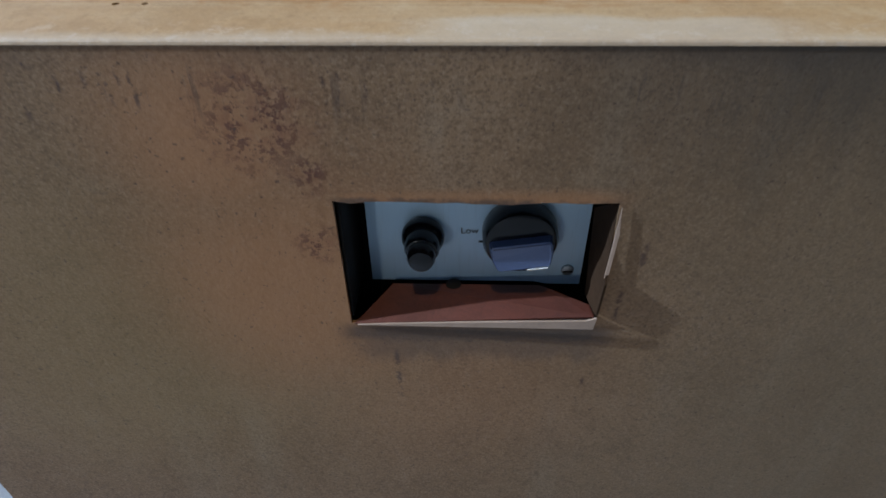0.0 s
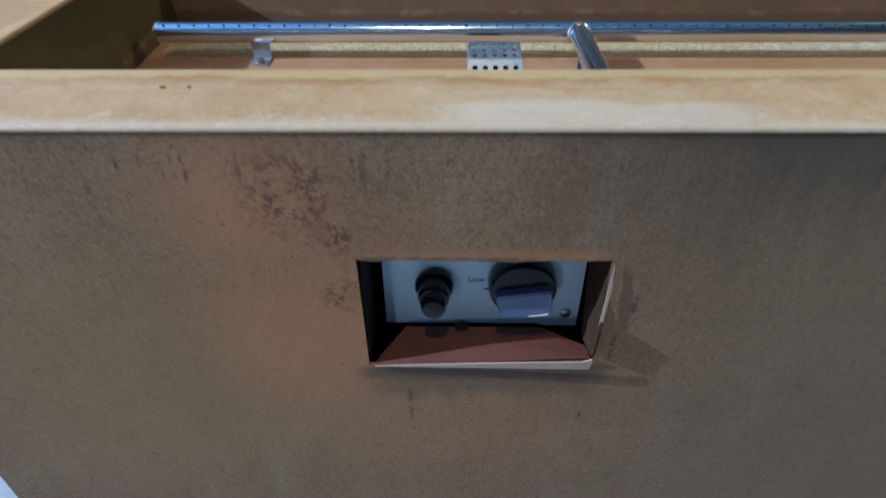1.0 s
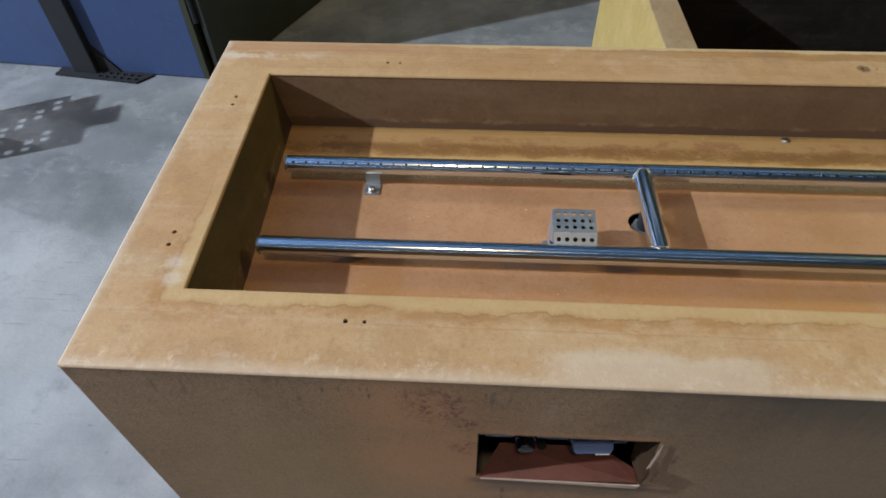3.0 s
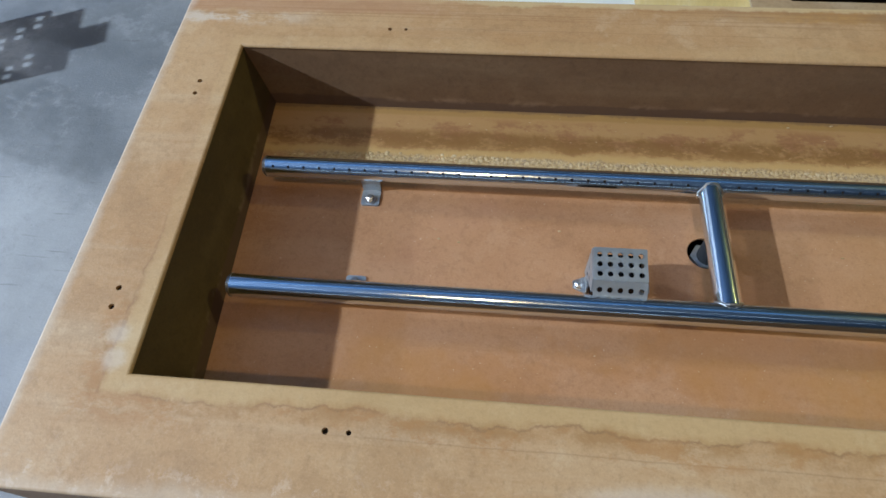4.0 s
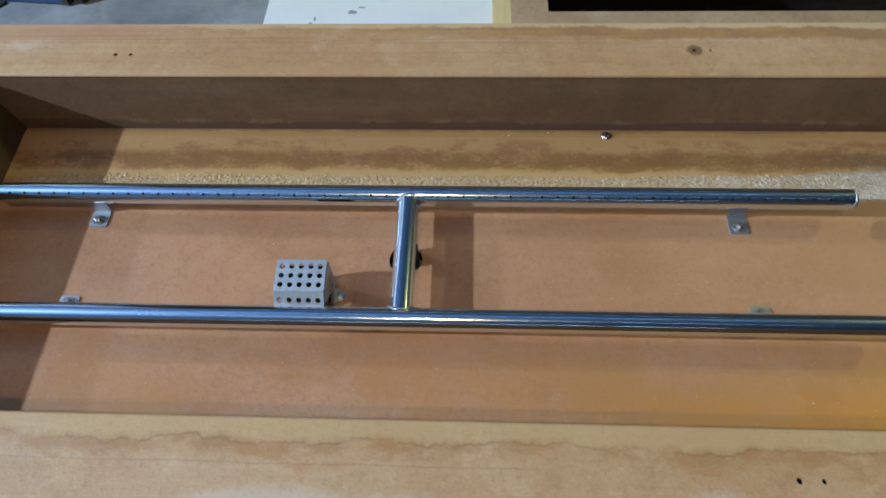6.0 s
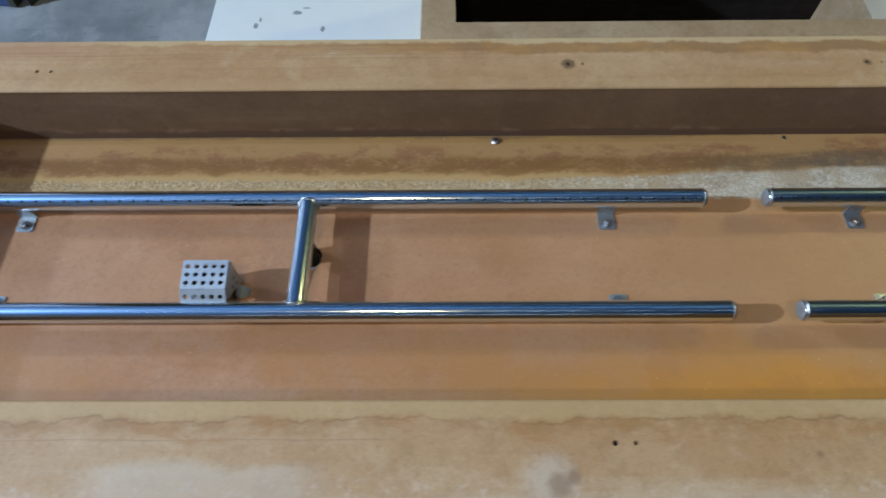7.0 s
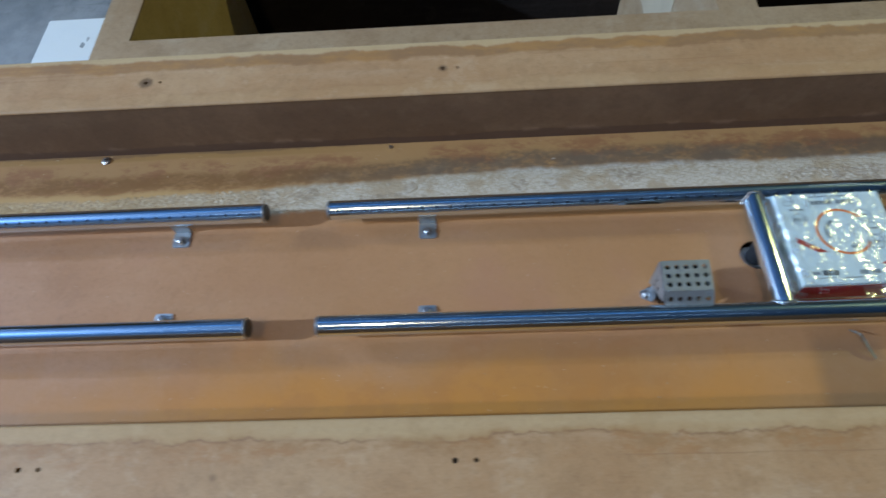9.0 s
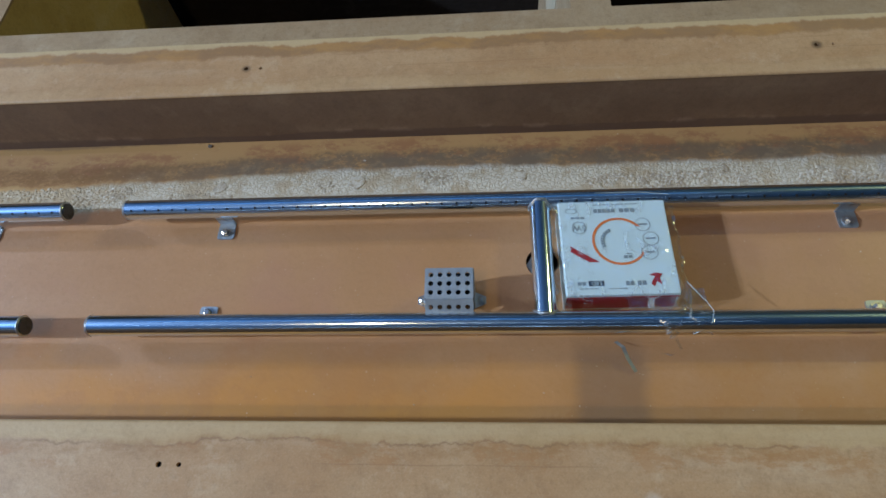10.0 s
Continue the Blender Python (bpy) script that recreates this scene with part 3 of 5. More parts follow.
BLUE = painted("blue_cabinet_paint", (0.036, 0.064, 0.165), 0.5, 0.0, 0.45, 2.5)
DARKGREEN = painted("dark_cabinet_side", (0.010, 0.013, 0.011), 0.6, 0.0, 0.3, 3.0)
EDGE = painted("olive_edge_paint", (0.035, 0.038, 0.022), 0.5, 0.0, 0.3, 8.0)
DARKSTEEL = painted("dark_post_paint", (0.006, 0.008, 0.012), 0.85, 0.0, 0.3, 8.0)
SHEET = painted("white_board", (0.74, 0.77, 0.78), 0.5, 0.0, 0.08, 7.0)
SMUDGE = painted("grey_smudge", (0.30, 0.32, 0.34), 0.7, 0.0, 0.5, 60.0)
YELLOW = wall_corten("fresh_yellow_corten", (0.58, 0.42, 0.15), (0.51, 0.35, 0.11), (0.58, 0.46, 0.25), False)
BIN_RIM = wall_corten("grey_tan_corten", (0.40, 0.29, 0.17), (0.33, 0.22, 0.115), (0.45, 0.37, 0.26), False)
# shaded copy of the box corten, the darkness inside is in the colour
BIN_IN = wall_corten("shaded_bin_corten", (0.020, 0.015, 0.012), (0.011, 0.009, 0.008), (0.04, 0.032, 0.028), False)
PATCH_TAN = painted("pale_patch_tan", (0.52, 0.44, 0.31), 0.55, 0.0, 0.2, 12.0)
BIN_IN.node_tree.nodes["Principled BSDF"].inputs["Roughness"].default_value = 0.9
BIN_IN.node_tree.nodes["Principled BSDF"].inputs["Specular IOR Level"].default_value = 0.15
CARD = painted("white_card", (0.72, 0.81, 0.83), 0.42, 0.0, 0.08, 25.0)
RED = painted("red_print", (0.40, 0.015, 0.015), 0.45)
ORANGE = painted("orange_print", (0.80, 0.20, 0.02), 0.5)
GREYP = painted("grey_print", (0.26, 0.29, 0.31), 0.55)
FILM = film_plastic()
FILM_EDGE = painted("rolled_film", (0.45, 0.50, 0.50), 0.15, 0.0, 0.5, 120.0)
HALL = painted("hall_wall_paint", (0.05, 0.055, 0.065), 0.8, 0.0, 0.3, 1.2)
ROOF = painted("blue_roof_sheet", (0.05, 0.09, 0.17), 0.6, 0.0, 0.3, 1.0)

# ---------------------------------------------------------------- mesh helpers


def part(name, bm, mat, parent=None, label="", smooth=False):
    bmesh.ops.recalc_face_normals(bm, faces=bm.faces[:])
    me = bpy.data.meshes.new(name)
    if smooth:
        for f in bm.faces:
            f.smooth = True
        for e in bm.edges:
            if len(e.link_faces) == 2 and e.calc_face_angle(0) > 0.7:
                e.smooth = False
    bm.to_mesh(me)
    bm.free()
    me.materials.append(mat)
    ob = new(name, me)
    if parent:
        ob.parent = parent
    if label:
        ob["label"] = label
    return ob


def thing(name, label, category, m=None, group="", kind=""):
    ob = new(name)
    ob.empty_display_size = 0.05
    if m is not None:
        ob.matrix_basis = m
    return tagged(ob, label, category, group, kind)


def box(x0, x1, y0, y1, z0, z1, r=0.0, seg=2):
    bm = bmesh.new()
    bmesh.ops.create_cube(bm, size=1.0, matrix=Matrix.Translation(((x0 + x1) / 2, (y0 + y1) / 2, (z0 + z1) / 2)) @ Matrix.Diagonal((x1 - x0, y1 - y0, z1 - z0, 1)))
    if r:
        bmesh.ops.bevel(bm, geom=bm.edges[:], offset=r, segments=seg, affect="EDGES", profile=0.5)
    return bm


def ring(cx, cy, r, n=14, phase=0.0):
    return [(cx + r * math.cos(phase + 2 * math.pi * i / n), cy + r * math.sin(phase + 2 * math.pi * i / n)) for i in range(n)]


def rect(x0, x1, y0, y1, r=0.0, n=4):
    if not r:
        return [(x0, y0), (x1, y0), (x1, y1), (x0, y1)]
    out = []
    for cx, cy, a in ((x1 - r, y0 + r, -90), (x1 - r, y1 - r, 0), (x0 + r, y1 - r, 90), (x0 + r, y0 + r, 180)):
        out += [(cx + r * math.cos(radians(a + 90 * i / n)), cy + r * math.sin(radians(a + 90 * i / n))) for i in range(n + 1)]
    return out


def plate(loops, thick, m=Matrix()):
    """A flat plate: the first loop is its outline, the rest are holes through it; it grows thick along z, then m places it."""
    bm = bmesh.new()
    edges = []
    for loop in loops:
        vs = [bm.verts.new((x, y, 0)) for x, y in loop]
        edges += [bm.edges.new((vs[i], vs[(i + 1) % len(vs)])) for i in range(len(vs))]
    bmesh.ops.triangle_fill(bm, use_beauty=True, use_dissolve=False, edges=edges, normal=(0, 0, 1))
    got = bmesh.ops.extrude_face_region(bm, geom=bm.faces[:])
    bmesh.ops.translate(bm, verts=[v for v in got["geom"] if isinstance(v, bmesh.types.BMVert)], vec=(0, 0, thick))
    bm.transform(m)
    return bm


def lathe(profile, m=Matrix(), n=24):
    """Turned body: (radius, height) pairs about z, closed at both ends."""
    bm = bmesh.new()
    rows = [[bm.verts.new((r * math.cos(2 * math.pi * i / n), r * math.sin(2 * math.pi * i / n), h)) for i in range(n)] for r, h in profile]
    for a, b in zip(rows, rows[1:]):
        for i in range(n):
            bm.faces.new((a[i], a[(i + 1) % n], b[(i + 1) % n], b[i]))
    bm.faces.new(rows[0][::-1])
    bm.faces.new(rows[-1])
    bm.transform(m)
    return bm


def merge(*bms):
    out = bmesh.new()
    for b in bms:
        me = bpy.data.meshes.new("tmp")
        b.to_mesh(me)
        b.free()
        out.from_mesh(me)
        bpy.data.meshes.remove(me)
    return out


def pipe(points, r, n=10):
    """A round bar along points."""
    bm = bmesh.new()
    rows = []
    pts = [Vector(p) for p in points]
    for i, p in enumerate(pts):
        d = (pts[min(i + 1, len(pts) - 1)] - pts[max(i - 1, 0)]).normalized()
        q = d.to_track_quat("Z", "Y")
        rows.append([bm.verts.new(p + q @ Vector((r * math.cos(2 * math.pi * k / n), r * math.sin(2 * math.pi * k / n), 0))) for k in range(n)])
    for a, b in zip(rows, rows[1:]):
        for k in range(n):
            bm.faces.new((a[k], a[(k + 1) % n], b[(k + 1) % n], b[k]))
    bm.faces.new(rows[0][::-1])
    bm.faces.new(rows[-1])
    return bm


def lettering(name, text, size, m, mat, parent, label=""):
    cu = bpy.data.curves.new(name, "FONT")
    cu.body, cu.size, cu.align_x, cu.align_y, cu.extrude = text, size, "CENTER", "CENTER", 0.0001
    tmp = new(name, cu)
    me = bpy.data.meshes.new_from_object(tmp.evaluated_get(bpy.context.evaluated_depsgraph_get()))
    bpy.data.objects.remove(tmp)
    bpy.data.curves.remove(cu)
    me.transform(m)
    me.materials.clear()
    me.materials.append(mat)
    ob = new(name, me)
    ob.parent = parent
    if label:
        ob["label"] = label
    return ob


# ---------------------------------------------------------------- hall
def setting(name, bm, mat, label):
    return tagged(part(name, bm, mat), label, name.split("_")[0], kind="structure")


setting("floor", box(-9, 10, -8, 10, -0.1, 0.0), CONCRETE, "grey worn concrete workshop floor with scuffs and scratches")
setting("wall_north", box(-9, 10, 10, 10.2, 0, 7.0), HALL, "plain dark grey painted hall wall")
setting("wall_south", box(-9, 10, -8.2, -8, 0, 7.0), HALL, "plain dark grey painted hall wall")
setting("wall_west", box(-9.2, -9, -8, 10, 0, 7.0), HALL, "plain dark grey painted hall wall")
setting("wall_east", box(10, 10.2, -8, 10, 0, 7.0), HALL, "plain dark grey painted hall wall")
setting("ceiling", box(-9.2, 10.2, -8.2, 10.2, 7.0, 7.2), ROOF, "blue-grey sheet metal hall roof")

# ---------------------------------------------------------------- fire table
X0, X1, Y1, TOP, DEEP = -0.122, 2.136, 0.577, 0.650, 0.558
IX0, IX1, IY0, IY1 = -0.036, 2.046, 0.095, 0.487
SKEW = 0.0042  # the near end of the opening runs slightly askew
table = thing("fire_table", "long rusted corten steel fire table standing on the concrete floor", "fire table")
PAIRS = ((0.127, 0.521, 1, 0), (0.810, 0.528, 1, 0), (1.191, 0.528, 1, 0), (1.872, 0.528, 1, 0),
         (-0.073, 0.428, 0, -1), (-0.070, 0.171, 0, -1), (0.138, 0.061, 1, 0), (0.805, 0.055, 1, 0), (1.198, 0.056, 1, 0), (1.872, 0.058, 1, 0))
holes = []
for hx, hy, dx, dy in PAIRS:
    holes += [ring(hx, hy, 0.0027, 10), ring(hx + 0.0185 * dx, hy + 0.0185 * dy, 0.0027 if dy else 0.0022, 10)]
bm = plate([[(X0, 0.0), (X1, 0.0), (X1, Y1), (X0 - SKEW, Y1)], [(IX0 + SKEW, IY0), (IX1, IY0), (IX1, IY1), (IX0 - SKEW, IY1)]] + holes, 0.0032, pose(0, 0, TOP - 0.0032))
outer = [e for e in bm.edges if len(e.link_faces) == 2 and abs(e.calc_face_angle(0) - math.pi / 2) < 0.1 and all(v.co.z > TOP - 0.001 for v in e.verts)
         and (all(v.co.x < X0 + 0.006 or v.co.x > X1 - 0.004 or v.co.y < 0.004 or v.co.y > Y1 - 0.004 for v in e.verts)
              or all(IX0 - 0.006 < v.co.x < IX1 + 0.001 and IY0 - 0.001 < v.co.y < IY1 + 0.001 for v in e.verts))]
bmesh.ops.bevel(bm, geom=outer, offset=0.0028, segments=3, affect="EDGES", profile=0.5)
part("rim", bm, RIM, table, "flat ochre corten rim with drilled pairs of holes and water stains")
# near-black plugs under the holes stand in for shade in the box section
for k, (hx, hy, dx, dy) in enumerate(PAIRS):
    for j in (0, 1):
        part("bore", lathe([(0.0042, 0), (0.0042, 0.006)], pose(hx + 0.0185 * dx * j, hy + 0.0185 * dy * j, TOP - 0.0110), 10), HOLE, table)
OX0, OX1, OZ0, OZ1 = 0.2705, 0.4565, 0.431, 0.544
rag = random.Random(4)
top_edge = [(OX1 - (OX1 - OX0) * i / 16, OZ1 - rag.uniform(0.0, 0.0022) * (0 < i < 16)) for i in range(17)]
cutout = [(OX0 + 0.001, OZ0), (OX1, OZ0)] + top_edge
front_turn = Matrix(((1, 0, 0, 0), (0, 0, -1, 0), (0, 1, 0, 0), (0, 0, 0, 1)))
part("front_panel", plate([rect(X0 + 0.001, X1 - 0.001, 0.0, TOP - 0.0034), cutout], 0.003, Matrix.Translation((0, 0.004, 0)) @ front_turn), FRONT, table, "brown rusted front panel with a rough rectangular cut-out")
part("back_panel", box(X0 - SKEW + 0.001, X1 - 0.001, Y1 - 0.004, Y1 - 0.001, 0, TOP - 0.0034), SIDE, table)
part("side_panel", plate([[(X0 + 0.001, 0.0045), (X0 + 0.004, 0.0045), (X0 - SKEW + 0.004, Y1 - 0.0045), (X0 - SKEW + 0.001, Y1 - 0.0045)]], TOP - 0.0034), SIDE, table)
part("side_panel", box(X1 - 0.004, X1 - 0.001, 0.0045, Y1 - 0.0045, 0, TOP - 0.0034), SIDE, table)
part("basin_wall", box(IX0 - SKEW, IX1, IY1 + 0.001, IY1 + 0.004, DEEP - 0.003, TOP - 0.0034), WALL, table, "pinkish brown back wall of the basin with a darker foot and a pale scum line")
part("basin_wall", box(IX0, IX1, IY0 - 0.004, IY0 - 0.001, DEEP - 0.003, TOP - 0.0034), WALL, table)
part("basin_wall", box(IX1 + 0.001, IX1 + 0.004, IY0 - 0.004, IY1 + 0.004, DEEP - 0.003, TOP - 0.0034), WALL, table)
CROSS = (0.4835, 1.5485)
part("basin_floor", plate([[(IX0 + SKEW - 0.0005, IY0 - 0.0005), (IX1 + 0.0005, IY0 - 0.0005), (IX1 + 0.0005, IY1 + 0.0005), (IX0 - SKEW - 0.0005, IY1 + 0.0005)]] + [ring(c + dx, 0.297, 0.0185, 24) for c, dx in zip(CROSS, (-0.002, 0.002))], 0.003, pose(0, 0, DEEP - 0.003)), BASIN, table, "rust brown basin floor with a lime crust along the back")
# near-black sheet, painted shade seen through the inlet holes
part("basin_underside", box(IX0, IX1, IY0, IY1, DEEP - 0.09, DEEP - 0.086), HOLE, table)


def pebbles(spots, sides=6):
    """Many low lumps in one mesh: (x, y, z, rx, ry, height, turn) each."""
    verts, faces = [], []
    for x, y, z, rx, ry, h, g in spots:
        b = len(verts)
        for k, (f, hh) in enumerate(((1.0, 0.0), (0.72, 0.75))):
            for n in range(sides):
                a = g + 2 * math.pi * n / sides
                u, v2 = rx * f * math.cos(a), ry * f * math.sin(a)
                verts.append((x + u, y + v2, z + h * hh))
        verts.append((x, y, z + h))
        for n in range(sides):
            m2 = (n + 1) % sides
            faces.append((b + n, b + m2, b + sides + m2, b + sides + n))
            faces.append((b + sides + n, b + sides + m2, b + 2 * sides))
    me = bpy.data.meshes.new("lumps")
    me.from_pydata(verts, [], faces)
    bm = bmesh.new()
    bm.from_mesh(me)
    bpy.data.meshes.remove(me)
    return bm


def lime_material():
    m, nt, bs, w = material("lime_lumps", 0.85)
    rnd = nt.nodes.new("ShaderNodeNewGeometry").outputs["Random Per Island"]
    col = blend(nt, rnd, (0.36, 0.30, 0.22), (0.58, 0.53, 0.45))
    col = blend(nt, ramp(nt, grain(nt, w, 300.0, 3.0, 0.7), 0.45, 0.7), col, (0.33, 0.25, 0.15))
    col = blend(nt, calc(nt, "MULTIPLY", ramp(nt, grain(nt, w, 35.0, 6.0, 0.75), 0.45, 0.58), 0.7), col, (0.27, 0.215, 0.15))
    col = blend(nt, calc(nt, "MULTIPLY", ramp(nt, axes(nt, w)[0], 1.15, 0.55), 0.75), col, blend(nt, rnd, (0.34, 0.215, 0.075), (0.50, 0.37, 0.18)))
    nt.links.new(col, bs.inputs["Base Color"])
    return m


LIME = lime_material()
rp = random.Random(21)
lumps = []
while len(lumps) < 4600:
    x = rp.uniform(-0.01, 2.0)
    lift = 0.014 * min(1, max(0, (x - 0.95) / 0.4))
    thin = min(1.0, max(0.0, (x - 0.7) / 0.4))
    mid = 0.395 + 0.008 * thin + lift * 0.7 + 0.003 * math.sin(x * 9)
    y = rp.gauss(mid, 0.0085 + 0.004 * thin)
    if not 0.378 < y < 0.436 + lift or noise.noise(Vector((x * 22, y * 40, 4))) < -0.05 + rp.uniform(-0.25, 0.1):
        continue
    r = rp.uniform(0.0009, 0.0026)
    if y > mid + 0.017 or (x > 0.95 and noise.noise(Vector((x * 11, y * 26, 9))) < 0.08):
        continue
    lumps.append((x, y, DEEP - 0.0002, r * rp.uniform(0.9, 1.5), r, r * rp.uniform(0.22, 0.55), rp.uniform(0, 3)))
tagged(part("lime_crust", pebbles(lumps), LIME, table, "lumpy pale lime crust along the water line", True), kind="stuff")
for x, y, r in ((1.143, 0.413, 0.010), (1.322, 0.416, 0.012), (0.30, 0.398, 0.006), (1.53, 0.42, 0.009), (0.865, 0.402, 0.007)):
    flake = [(x + r * math.cos(k * 0.698) * rp.uniform(0.7, 1.1), y + r * 0.9 * math.sin(k * 0.698) * rp.uniform(0.7, 1.1)) for k in range(9)]
    part("lime_flake", plate([flake], 0.0009, pose(0, 0, DEEP)), LIME, table, "flat pale flake of lime")
bits = [(rp.uniform(0.0, 2.0), rp.uniform(0.12, 0.48), DEEP - 0.0001, rp.uniform(0.0004, 0.0012), rp.uniform(0.0004, 0.0009), rp.uniform(0.0004, 0.0008), rp.uniform(0, 3)) for _ in range(45)]
bits += [(x, y, DEEP - 0.0001, 0.0022, 0.0010, 0.0012, g) for x, y, g in ((0.200, 0.297, 0.4), (0.222, 0.294, 1.2), (0.33, 0.315, 0.7), (0.62, 0.30, 2.0), (1.33, 0.45, 0.2), (0.60, 0.478, 1.0), (0.65, 0.483, 0.3))]
tagged(part("rust_crumbs", pebbles(bits, 5), LIME, table, "scattered rust and lime crumbs"), kind="stuff")
# return flanges of the cut-out
def sheet(points, faces, thick):
    """Thin bent sheet from its corners, grown along thick."""
    bm = bmesh.new()
    vs = [bm.verts.new(p) for p in points]
    for q in faces:
        bm.faces.new([vs[k] for k in q])
    got = bmesh.ops.extrude_face_region(bm, geom=bm.faces[:])
    bmesh.ops.translate(bm, verts=[w for w in got["geom"] if isinstance(w, bmesh.types.BMVert)], vec=thick)
    return bm


part("basin_wall", sheet(((IX0 + SKEW - 0.001, IY0 - 0.0009, TOP - 0.0034), (IX0 - SKEW - 0.001, IY1 + 0.0009, TOP - 0.0034), (IX0 - SKEW + 0.014, IY1 + 0.0009, DEEP - 0.002), (IX0 + SKEW + 0.020, IY0 - 0.0009, DEEP - 0.002)), ((0, 1, 2, 3),), (-0.003, 0, 0)), WALL_OLIVE_SHADE, table, "sloping end wall of the basin, its olive shade put into the colour")
part("lower_lip", sheet(((OX0 + 0.004, 0.0, OZ0 + 0.0008), (OX1 - 0.003, -0.003, OZ0 + 0.014), (OX1 - 0.003, 0.016, OZ0 + 0.008), (0.419, 0.042, OZ0 + 0.004), (0.300, 0.042, OZ0 + 0.004)), ((0, 1, 2, 3, 4),), (0, 0, -0.0016)), LIP, table, "dark reddish bent lower lip")
part("lip_notch", lathe([(0.0062, 0.0), (0.0062, 0.0016)], pose(0.349, 0.0405, OZ0 + 0.0042), 18), HOLE, table)
part("lip_edge", sheet(((OX0 + 0.006, -0.0015, OZ0 + 0.0002), (OX1 - 0.003, -0.006, OZ0 + 0.0035), (OX1 - 0.002, -0.0075, OZ0 + 0.0165), (OX1 - 0.009, -0.0065, OZ0 + 0.0125), (OX0 + 0.10, -0.004, OZ0 + 0.0075), (OX0 + 0.03, -0.002, OZ0 + 0.0022)), ((0, 1, 2, 3, 4, 5),), (0, 0.0016, 0)), CUT, table, "bright bare cut edge of the lower lip")
part("side_flap", sheet(((OX1 - 0.0005, 0.003, OZ1 - 0.001), (OX1 - 0.004, 0.046, OZ1 - 0.035), (OX1 - 0.004, 0.030, OZ0 + 0.006), (OX1 - 0.003, -0.002, OZ0 + 0.016), (OX1 - 0.0005, -0.001, OZ1 - 0.058), (OX1 - 0.002, -0.0085, OZ1 - 0.063), (OX1 - 0.003, -0.0065, OZ0 + 0.019)), ((0, 1, 2, 3, 4), (4, 3, 6, 5)), (0.0016, 0, 0)), FLAP_SHADED, table, "torn corten flap bent outwards at the cut-out")
part("flap_edge", sheet(((OX1 + 0.0012, -0.0012, OZ1 - 0.002), (OX1 + 0.0030, -0.0016, OZ1 - 0.024), (OX1 + 0.0014, -0.0022, OZ1 - 0.058), (OX1 - 0.0012, -0.0022, OZ1 - 0.062)), ((0, 1, 2, 3),), (0, 0.001, 0)), CUT, table, "bright bare cut edge of the side flap")
# unseen near-black lining puts the shade of the recess into colour
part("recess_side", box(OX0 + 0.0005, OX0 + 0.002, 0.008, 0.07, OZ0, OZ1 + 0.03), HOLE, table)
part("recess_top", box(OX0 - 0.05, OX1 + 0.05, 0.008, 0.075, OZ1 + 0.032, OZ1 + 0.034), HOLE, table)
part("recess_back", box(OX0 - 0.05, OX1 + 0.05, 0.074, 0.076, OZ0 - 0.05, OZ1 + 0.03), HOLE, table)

# ---------------------------------------------------------------- controls
ctrl = thing("control_panel", "brushed steel gas control panel behind the cut-out of the table front", "control panel")
PY = 0.050
corner = [(0.282, 0.432), (0.415, 0.432), (0.424, 0.4295), (0.452, 0.4295), (0.452, 0.57), (0.282, 0.57)]
part("plate", plate([corner], 0.002, Matrix.Translation((0, PY + 0.002, 0)) @ front_turn), PANEL_STEEL, ctrl)
to_front = Matrix(((1, 0, 0, 0), (0, 0, -1, 0), (0, 1, 0, 0), (0, 0, 0, 1)))
K = Matrix.Translation((0.399, PY, 0.487)) @ to_front
knob = part("knob", lathe([(0.0275, 0.0008), (0.0285, 0.004), (0.0282, 0.016), (0.0262, 0.0205), (0.0225, 0.0218)], K, 48), BLACK, ctrl, "round black gas knob", True)
grip = bmesh.new()
base = [(-0.0205, -0.0165), (0.0205, -0.0165), (0.0240, -0.004), (0.0235, 0.0065), (-0.0235, 0.0065), (-0.0240, -0.004)]
lo = [grip.verts.new((x, y, 0.0205)) for x, y in base]
hi = [grip.verts.new((x * 0.92, y * 0.88 + (0.0012 if y < 0 else 0.0), 0.0345 if y < 0 else 0.0300)) for x, y in base]
for k in range(6):
    grip.faces.new((lo[k], lo[(k + 1) % 6], hi[(k + 1) % 6], hi[k]))
grip.faces.new(lo[::-1])
grip.faces.new(hi)
bmesh.ops.bevel(grip, geom=grip.edges[:], offset=0.0012, segments=2, affect="EDGES")
grip.transform(K @ pose(0, 0, 0, 0, 0, 9))
part("grip", grip, GRIP, knob, "blue-grey tapered grip bar")
part("pointer", box(0.002, 0.0175, -0.0009, 0.0009, 0.0, 0.0006), WHITE_LINE, knob, "white pointer line").data.transform(K @ pose(0, 0, 0, 0, 0, 9) @ pose(0, -0.0134, 0.0346, 25, 0, 0))
G = Matrix.Translation((0.3255, PY, 0.482)) @ to_front
ign = part("igniter", lathe([(0.0150, 0.0005), (0.0165, 0.005), (0.0160, 0.010), (0.0130, 0.013)], G, 32), BLACK, ctrl, "black stepped piezo igniter", True)
part("button", lathe([(0.0128, 0.0128), (0.0132, 0.022), (0.0118, 0.0255), (0.0105, 0.026), (0.0105, 0.033), (0.0088, 0.037), (0.003, 0.0385)], G, 28), BLACK, ign, "black glossy push cap", True)
lettering("low_lettering", "Low", 0.0080, Matrix.Translation((0.3612, PY - 0.0004, 0.4835)) @ pose(0, 0, 0, 90), PRINT, ctrl, "small black printed word Low")
part("tick_mark", box(0.3685, 0.3722, PY - 0.0005, PY - 0.0001, 0.4722, 0.4740), PRINT, ctrl)
